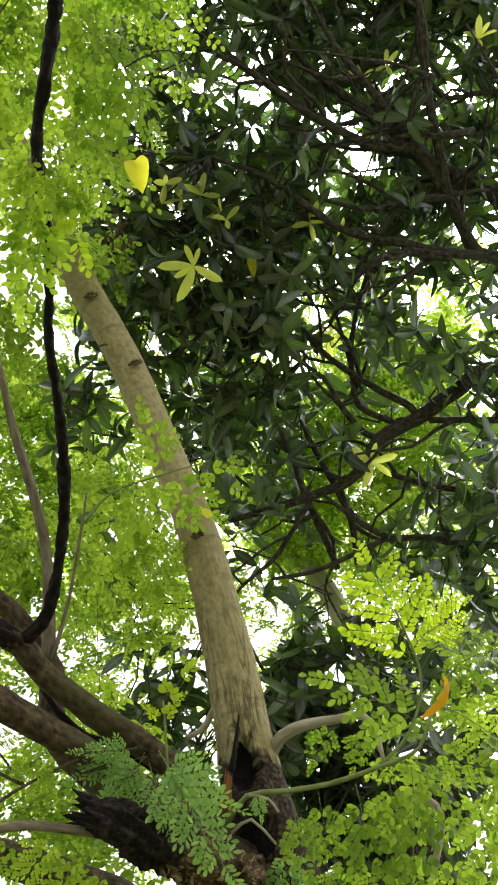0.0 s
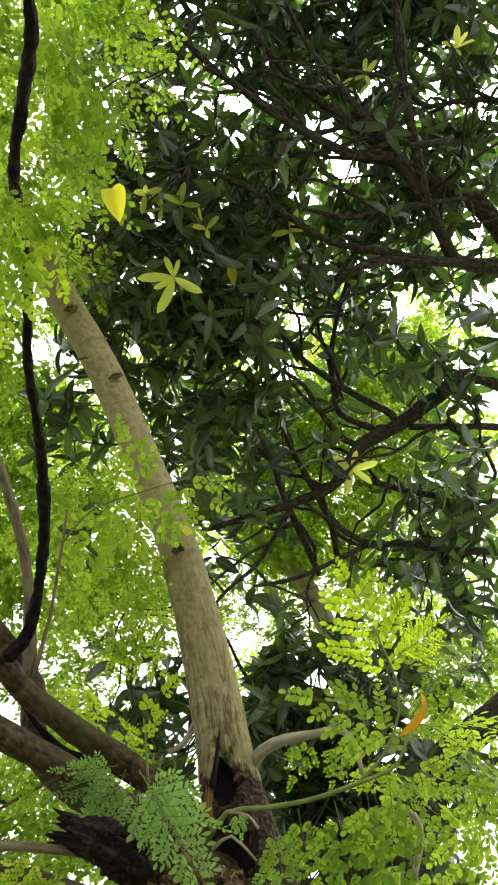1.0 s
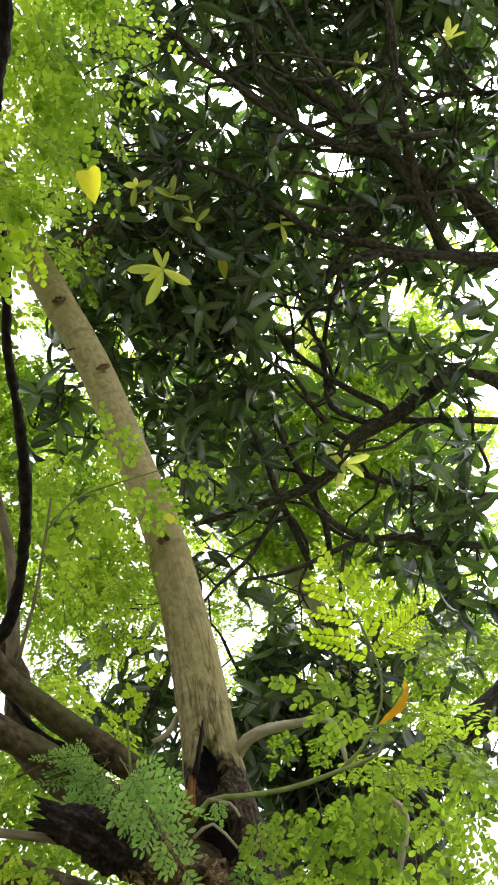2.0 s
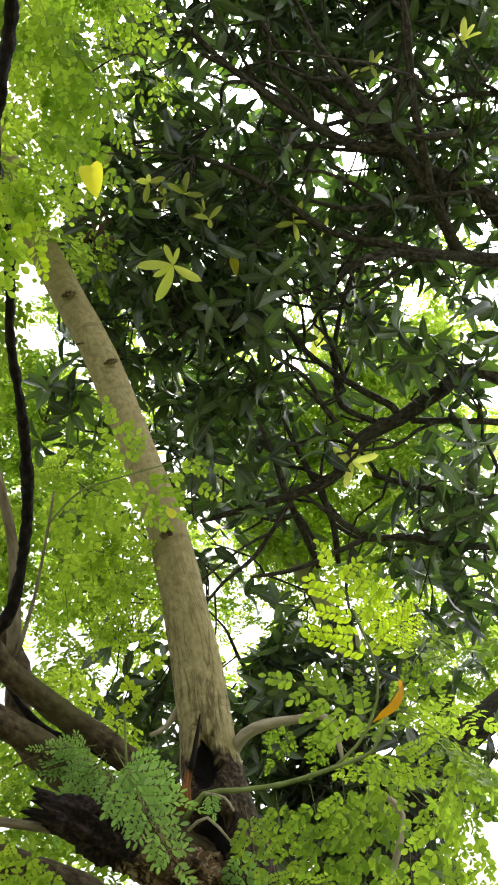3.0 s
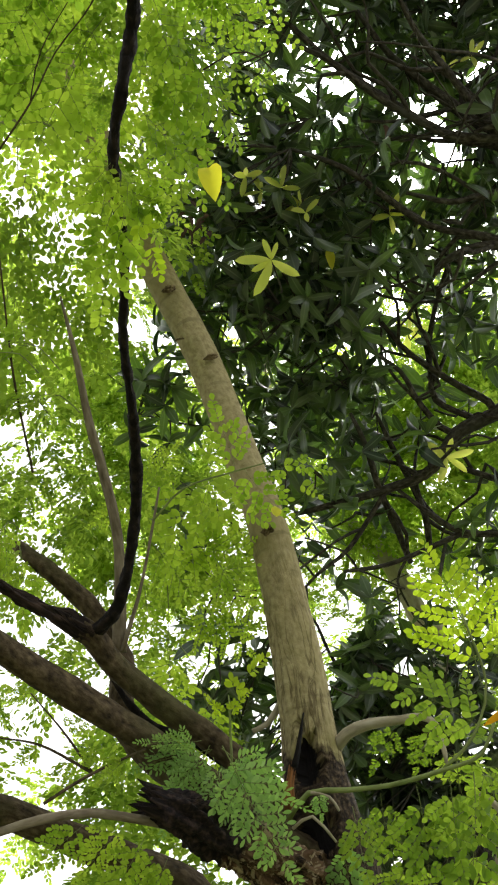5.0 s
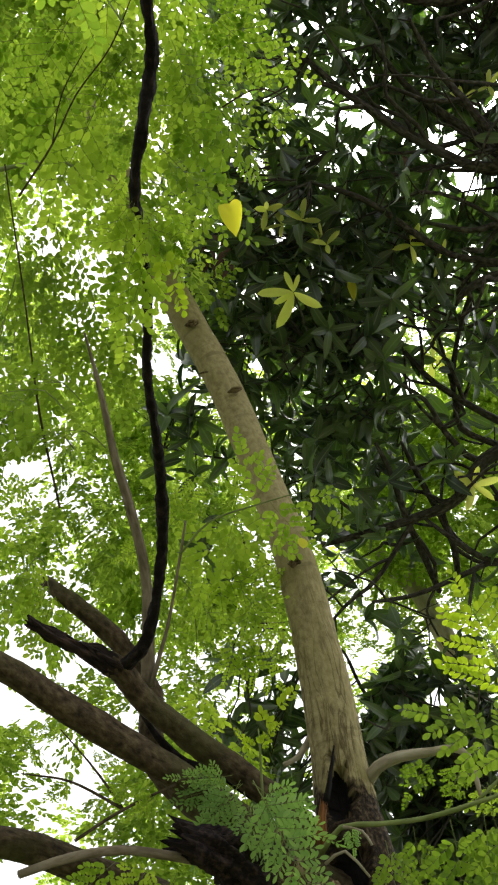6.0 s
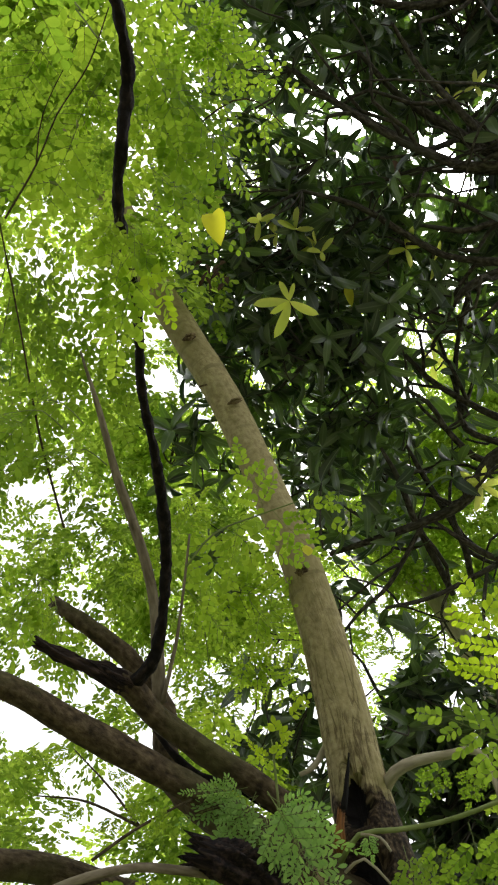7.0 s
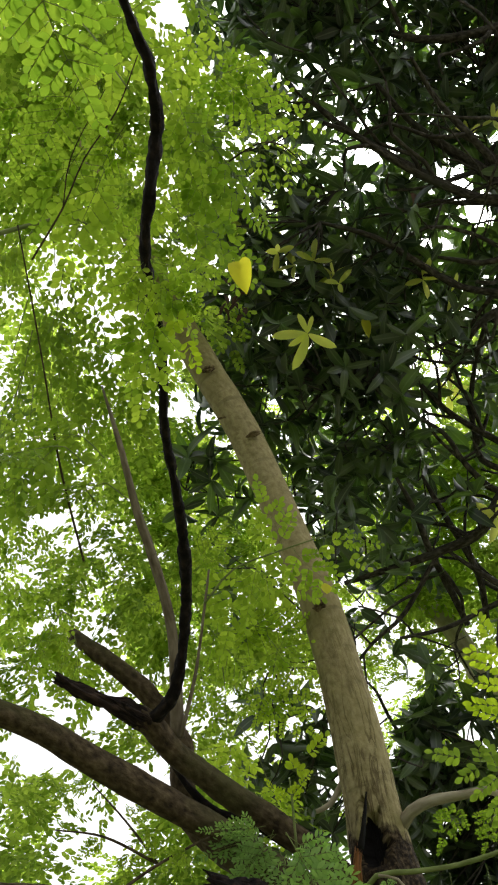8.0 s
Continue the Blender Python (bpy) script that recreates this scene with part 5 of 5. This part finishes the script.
clump(0.246, 3.361, 4.397, 0.12, 0.40, 0.12, 8)
clump(0.479, 3.346, 4.385, 0.14, 0.40, 0.14, 3)
clump(0.976, 3.281, 4.333, 0.12, 0.40, 0.12, 9)
clump(-0.013, 3.426, 4.156, 0.12, 0.40, 0.12, 10)
clump(0.171, 3.423, 4.153, 0.12, 0.40, 0.12, 9)
clump(0.377, 3.413, 4.145, 0.12, 0.40, 0.12, 2)
clump(0.911, 3.347, 4.098, 0.13, 0.40, 0.13, 9)
clump(1.039, 3.323, 4.081, 0.12, 0.40, 0.12, 8)
clump(-0.014, 3.626, 4.038, 0.08, 0.40, 0.08, 3)
clump(0.951, 3.539, 3.981, 0.14, 0.40, 0.14, 16)
clump(0.615, 3.590, 4.014, 0.12, 0.40, 0.12, 2)
clump(0.117, 3.832, 3.888, 0.08, 0.40, 0.08, 3)
clump(0.922, 3.751, 3.840, 0.13, 0.40, 0.13, 11)
clump(1.077, 3.721, 3.822, 0.12, 0.40, 0.12, 10)
clump(0.258, 3.917, 3.720, 0.10, 0.40, 0.10, 9)
clump(0.227, 4.029, 3.724, 0.14, 0.40, 0.14, 23)
clump(0.491, 4.010, 3.714, 0.10, 0.40, 0.10, 6)
clump(1.070, 3.922, 3.668, 0.12, 0.40, 0.12, 6)
clump(0.654, 4.039, 3.610, 0.14, 0.40, 0.14, 14)
clump(0.839, 4.012, 3.597, 0.11, 0.40, 0.11, 7)
clump(0.154, 4.113, 3.556, 0.11, 0.40, 0.11, 16)
clump(0.345, 4.104, 3.551, 0.15, 0.40, 0.15, 27)
clump(0.557, 4.085, 3.542, 0.17, 0.40, 0.17, 28)
clump(0.149, 4.077, 3.389, 0.11, 0.40, 0.11, 15)
clump(0.288, 4.071, 3.386, 0.12, 0.40, 0.12, 16)
clump(0.251, 4.301, 3.357, 0.18, 0.40, 0.18, 27)
clump(0.538, 4.279, 3.347, 0.20, 0.40, 0.20, 35)
clump(0.819, 4.241, 3.332, 0.20, 0.40, 0.20, 32)
clump(1.069, 4.194, 3.312, 0.15, 0.40, 0.15, 11)
clump(0.252, 4.482, 3.152, 0.21, 0.40, 0.21, 33)
clump(0.540, 4.459, 3.144, 0.23, 0.40, 0.23, 46)
clump(0.823, 4.421, 3.130, 0.21, 0.40, 0.21, 33)
clump(0.246, 4.560, 2.894, 0.21, 0.40, 0.21, 33)
clump(0.528, 4.538, 2.887, 0.23, 0.40, 0.23, 46)
clump(0.806, 4.501, 2.876, 0.21, 0.40, 0.21, 33)
clump(-0.574, 3.327, 4.554, 0.10, 0.40, 0.10, 4)
clump(-0.679, 3.316, 4.545, 0.07, 0.40, 0.07, 2)
clump(-0.621, 3.471, 4.364, 0.08, 0.40, 0.08, 2)
clump(-0.562, 3.610, 4.184, 0.10, 0.40, 0.10, 4)
clump(-0.354, 3.994, 3.553, 0.11, 0.40, 0.11, 11)
clump(-0.224, 4.061, 3.421, 0.10, 0.40, 0.10, 11)
clump(-0.340, 4.055, 3.418, 0.10, 0.40, 0.10, 9)
clump(-0.467, 4.045, 3.414, 0.10, 0.40, 0.10, 4)
clump(-0.165, 4.115, 3.297, 0.08, 0.40, 0.08, 6)
clump(-0.203, 3.987, 3.587, 0.08, 0.40, 0.08, 7)
clump(-0.239, 3.918, 3.722, 0.07, 0.40, 0.07, 2)
clump(-0.454, 2.605, 5.130, 0.09, 0.40, 0.09, 6)
clump(-0.533, 2.600, 5.123, 0.08, 0.40, 0.08, 3)
clump(-0.527, 2.763, 4.990, 0.08, 0.40, 0.08, 3)
clump(1.251, 2.262, 5.548, 0.11, 0.40, 0.11, 8)
clump(1.261, 2.408, 5.449, 0.11, 0.40, 0.11, 8)
clump(1.279, 2.625, 5.285, 0.11, 0.40, 0.11, 8)
clump(1.285, 2.768, 5.167, 0.10, 0.40, 0.10, 6)
clump(1.281, 3.217, 4.735, 0.10, 0.40, 0.10, 6)
clump(1.305, 3.011, 4.939, 0.09, 0.40, 0.09, 4)
clump(-0.617, 2.731, 5.002, 0.07, 0.40, 0.07, 3)
clump(-0.530, 2.672, 5.066, 0.08, 0.40, 0.08, 4)
clump(-0.583, 2.873, 4.880, 0.07, 0.40, 0.07, 2)
crown(11, "foliage", dark)
clump(-0.269, 2.175, 6.691, 0.34, 0.50, 0.31, 22)
clump(0.325, 2.152, 6.697, 0.34, 0.50, 0.31, 22)
clump(0.933, 2.122, 6.634, 0.34, 0.50, 0.31, 22)
clump(-0.279, 2.534, 6.509, 0.34, 0.50, 0.31, 20)
clump(0.284, 2.533, 6.509, 0.34, 0.50, 0.31, 20)
clump(0.864, 2.503, 6.455, 0.34, 0.50, 0.31, 20)
clump(1.270, 2.464, 6.386, 0.34, 0.50, 0.31, 18)
clump(-0.205, 2.948, 6.262, 0.34, 0.50, 0.31, 16)
clump(0.349, 2.943, 6.255, 0.34, 0.50, 0.31, 18)
clump(0.893, 2.908, 6.204, 0.34, 0.50, 0.31, 18)
clump(1.317, 2.923, 6.089, 0.34, 0.50, 0.31, 18)
clump(-0.268, 3.380, 5.939, 0.34, 0.50, 0.31, 22)
clump(0.244, 3.380, 5.939, 0.34, 0.50, 0.31, 22)
clump(0.751, 3.351, 5.903, 0.34, 0.50, 0.31, 16)
clump(1.241, 3.294, 5.834, 0.34, 0.50, 0.31, 13)
clump(-0.302, 3.737, 5.618, 0.34, 0.50, 0.31, 24)
clump(0.133, 3.782, 5.582, 0.34, 0.50, 0.31, 24)
clump(0.478, 3.665, 5.667, 0.34, 0.50, 0.31, 16)
clump(-0.013, 4.118, 5.221, 0.34, 0.50, 0.31, 22)
clump(0.192, 4.316, 4.966, 0.34, 0.50, 0.31, 18)
clump(1.243, 4.339, 4.696, 0.34, 0.50, 0.31, 22)
clump(1.208, 4.572, 4.341, 0.34, 0.50, 0.31, 18)
crown(12, "foliage", dark, False, 1.25)

# ---------------------------------------------------------------- feathery trees further off
far = thing("tree", (0.75, 5.4, 0.0), "pale-trunked feathery tree standing further back", "tree", "trees")
stem("trunk", far, [(0.75, 5.4, -0.05, 0.14), (0.72, 5.4, 1.5, 0.1), (0.764, 5.216, 4.175, 0.0640), (0.646, 5.150, 4.552, 0.0600), (0.501, 5.095, 4.869, 0.0570), (0.314, 5.093, 5.080, 0.0500), (-0.015, 5.009, 5.554, 0.0340), (-0.263, 4.783, 6.273, 0.0320), (-0.380, 4.261, 7.277, 0.0226)], FAR_BARK, 14, 0.04, 0.05)


def far_crown(parent, seed, size=1.0, thick=1.6):
    r = random.Random(seed)
    heap = Heap()
    for centre, reach, many in taken():
        for k in range(int(many * thick)):
            c = Vector(centre) + Vector([max(-1.6, min(1.6, r.gauss(0, 0.6))) * q for q in reach])
            way = (r.gauss(0, 0.7), r.gauss(0, 0.7), r.gauss(-0.3, 0.4))
            if in_gap(c + Vector(way).normalized() * 0.1, 0.015) and r.random() < 0.78:
                continue
            v, f = r.choice(FAR_FRONDS)
            heap.add(v, f, aim(c, way, r.uniform(-0.8, 0.8), size * r.uniform(0.8, 1.3) * 0.78))
    attach("foliage", heap.mesh("foliage", FROND_HAZED), parent, label="airy feathery foliage, its light green paled for haze", kind="stuff")


clump(0.942, 4.686, 5.994, 0.4, 0.5, 0.3, 50)
clump(0.849, 5.044, 5.245, 0.6, 0.5, 0.35, 76)
clump(0.151, 5.271, 4.999, 0.3, 0.5, 0.3, 36)
clump(0.527, 5.677, 4.655, 0.4, 0.5, 0.2, 14)
clump(1.415, 4.729, 6.420, 0.4, 0.6, 0.4, 16)
clump(1.315, 5.017, 5.824, 0.4, 0.6, 0.3, 44)
clump(1.012, 4.378, 5.715, 0.3, 0.5, 0.3, 30)
clump(0.499, 4.792, 5.614, 0.4, 0.4, 0.3, 40)
clump(0.501, 4.854, 5.540, 0.4, 0.4, 0.3, 30)
clump(1.247, 5.158, 4.555, 0.3, 0.4, 0.2, 26)
clump(1.334, 4.721, 4.025, 0.25, 0.4, 0.2, 26)
clump(0.551, 5.439, 5.436, 0.4, 0.4, 0.3, 26)
clump(-0.017, 4.932, 6.414, 0.6, 0.6, 0.6, 30)
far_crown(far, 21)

side = thing("tree", (-2.4, 4.6, 0.0), "feathery light green tree beyond the limbs", "tree", "trees")
stem("trunk", side, [(-2.4, 4.6, -0.05, 0.14), (-2.35, 4.6, 1.5, 0.1), (-2.3, 4.6, 3.0, 0.08), (-2.220, 3.514, 4.540, 0.0381), (-2.268, 3.287, 5.398, 0.0293), (-2.149, 2.950, 6.275, 0.0188)], FAR_BARK, 14, 0.05, 0.05)
clump(-1.002, 3.738, 5.207, 0.3, 0.5, 0.3, 30)
clump(-0.961, 4.017, 4.727, 0.3, 0.5, 0.35, 38)
clump(-0.762, 4.261, 5.285, 0.3, 0.6, 0.35, 50)
clump(-0.908, 4.903, 5.072, 0.4, 0.6, 0.4, 30)
clump(-0.600, 4.252, 4.300, 0.3, 0.5, 0.3, 20)
clump(-0.802, 4.055, 4.180, 0.25, 0.4, 0.25, 10)
clump(-0.539, 4.486, 3.888, 0.3, 0.4, 0.2, 14)
clump(-1.459, 4.231, 3.474, 0.3, 0.4, 0.25, 20)
clump(-0.776, 4.457, 3.320, 0.4, 0.4, 0.2, 16)
clump(-1.315, 3.389, 4.214, 0.25, 0.4, 0.3, 20)
clump(-1.200, 2.876, 4.848, 0.25, 0.4, 0.4, 14)
clump(-0.924, 4.374, 3.511, 0.3, 0.4, 0.25, 14)
clump(-0.675, 2.284, 5.681, 0.3, 0.4, 0.2, 8)
clump(-1.164, 2.113, 5.914, 0.3, 0.5, 0.3, 24)
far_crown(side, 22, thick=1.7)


# ---------------------------------------------------------------- dead leaves caught in the trees
def loose_leaf(place, way, length, wide, mat, label, roll=0.0, droop=0.5, fold=0.75):
    v, f = blade(length, length * wide, fold, droop, 9, 0.3)
    v = [(x, y, z + 0.08 * length * noise.noise(Vector((x / length * 4, y / length * 5, length * 50)))) for x, y, z in v]
    ob = new("dead_leaf", mesh_of("dead_leaf", v, f, mat))
    ob.matrix_basis = aim(place, way, roll)
    tagged(ob, label, "leaf", "dead leaves")


loose_leaf((0.387, 1.920, 2.619), (0.1, -0.2, -0.95), 0.085, 0.5, ORANGED, "curled orange dead leaf caught among green leaflets", -0.85, 0.9, 0.7)
loose_leaf((-0.206, 1.047, 3.216), (0.12, -0.3, -0.95), 0.072, 0.6, YELLOWED, "yellowed leaf hanging at the edge of the green ones", 0.5, 0.5, 0.8)
loose_leaf((-0.370, 2.399, 5.105), (-0.1, -0.3, -0.9), 0.13, 0.4, BROAD_YOUNG, "pale leaf beside a yellowed one", -0.3, 0.2, 0.3)
loose_leaf((0.315, 2.332, 5.099), (0.0, -0.2, -0.95), 0.12, 0.25, BROWNED, "narrow brown dead leaf hanging in the crown", 0.3, 0.2)
loose_leaf((0.094, 2.602, 4.706), (0.1, -0.2, -0.9), 0.10, 0.35, YELLOWED, "small yellow leaf among dark leaves", 0.5, 0.3)
loose_leaf((-0.099, 1.977, 3.111), (0.1, -0.2, -0.9), 0.035, 0.75, YELLOWED, "small yellow leaflet before the pale trunk", 0.2, 0.1, 0.2)
for k in range(16):
    loose_leaf(Vector((-0.379, 2.355, 4.670)) + Vector((rnd.uniform(-.05, .05), rnd.uniform(-.05, .05), rnd.uniform(-.14, .02))), (rnd.uniform(-.9, .9), rnd.uniform(-.7, .3), -0.9), 0.06, 0.3, BROWNED, "withered brown leaf in a hanging bunch", rnd.uniform(-1, 1), 0.3)


# drooping leaves of the same tree that hang nearer, darkened as silhouettes against the sky
DROOP = [(-1.050, 1.486, 3.892, 0.0094), (-0.910, 1.491, 3.947, 0.0071), (-0.792, 1.523, 4.030, 0.0048), (-0.726, 1.548, 4.070, 0.0039), (-0.647, 1.617, 4.067, 0.0019)]
stem("branch", side, DROOP, GREEN_STEM, 8)
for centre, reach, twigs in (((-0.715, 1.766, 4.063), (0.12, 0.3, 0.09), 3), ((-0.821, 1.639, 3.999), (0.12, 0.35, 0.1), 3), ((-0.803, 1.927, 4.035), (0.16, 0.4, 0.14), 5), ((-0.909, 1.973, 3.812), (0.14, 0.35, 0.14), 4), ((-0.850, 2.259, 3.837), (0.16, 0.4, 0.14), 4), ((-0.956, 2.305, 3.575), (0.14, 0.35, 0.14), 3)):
    spray(side, DROOP[2][:3], centre, reach, max(2, twigs - 1), 2, SHADED_LOOSE, 0.62, 0.9, 0.8)
clump(-0.854, 1.568, 4.890, 0.2, 0.3, 0.16, 30)
clump(-0.648, 1.815, 4.913, 0.2, 0.3, 0.16, 8)
clump(-0.738, 1.531, 4.938, 0.3, 0.3, 0.2, 12)
clump(-0.974, 1.801, 4.720, 0.12, 0.2, 0.08, 10)
clump(-0.664, 2.222, 4.622, 0.14, 0.3, 0.12, 12)
clump(-0.400, 4.306, 4.611, 0.15, 0.3, 0.2, 12)
clump(-1.203, 2.264, 4.952, 0.12, 0.2, 0.1, 10)
clump(-0.610, 3.833, 2.775, 0.25, 0.3, 0.15, 22)
clump(-0.269, 3.885, 2.728, 0.25, 0.3, 0.15, 18)
clump(-0.842, 3.738, 3.473, 0.2, 0.3, 0.15, 8)
clump(-1.286, 3.506, 3.174, 0.15, 0.3, 0.16, 16)
clump(-0.652, 3.694, 3.103, 0.2, 0.3, 0.14, 14)
clump(-1.319, 3.434, 3.761, 0.2, 0.3, 0.12, 8)
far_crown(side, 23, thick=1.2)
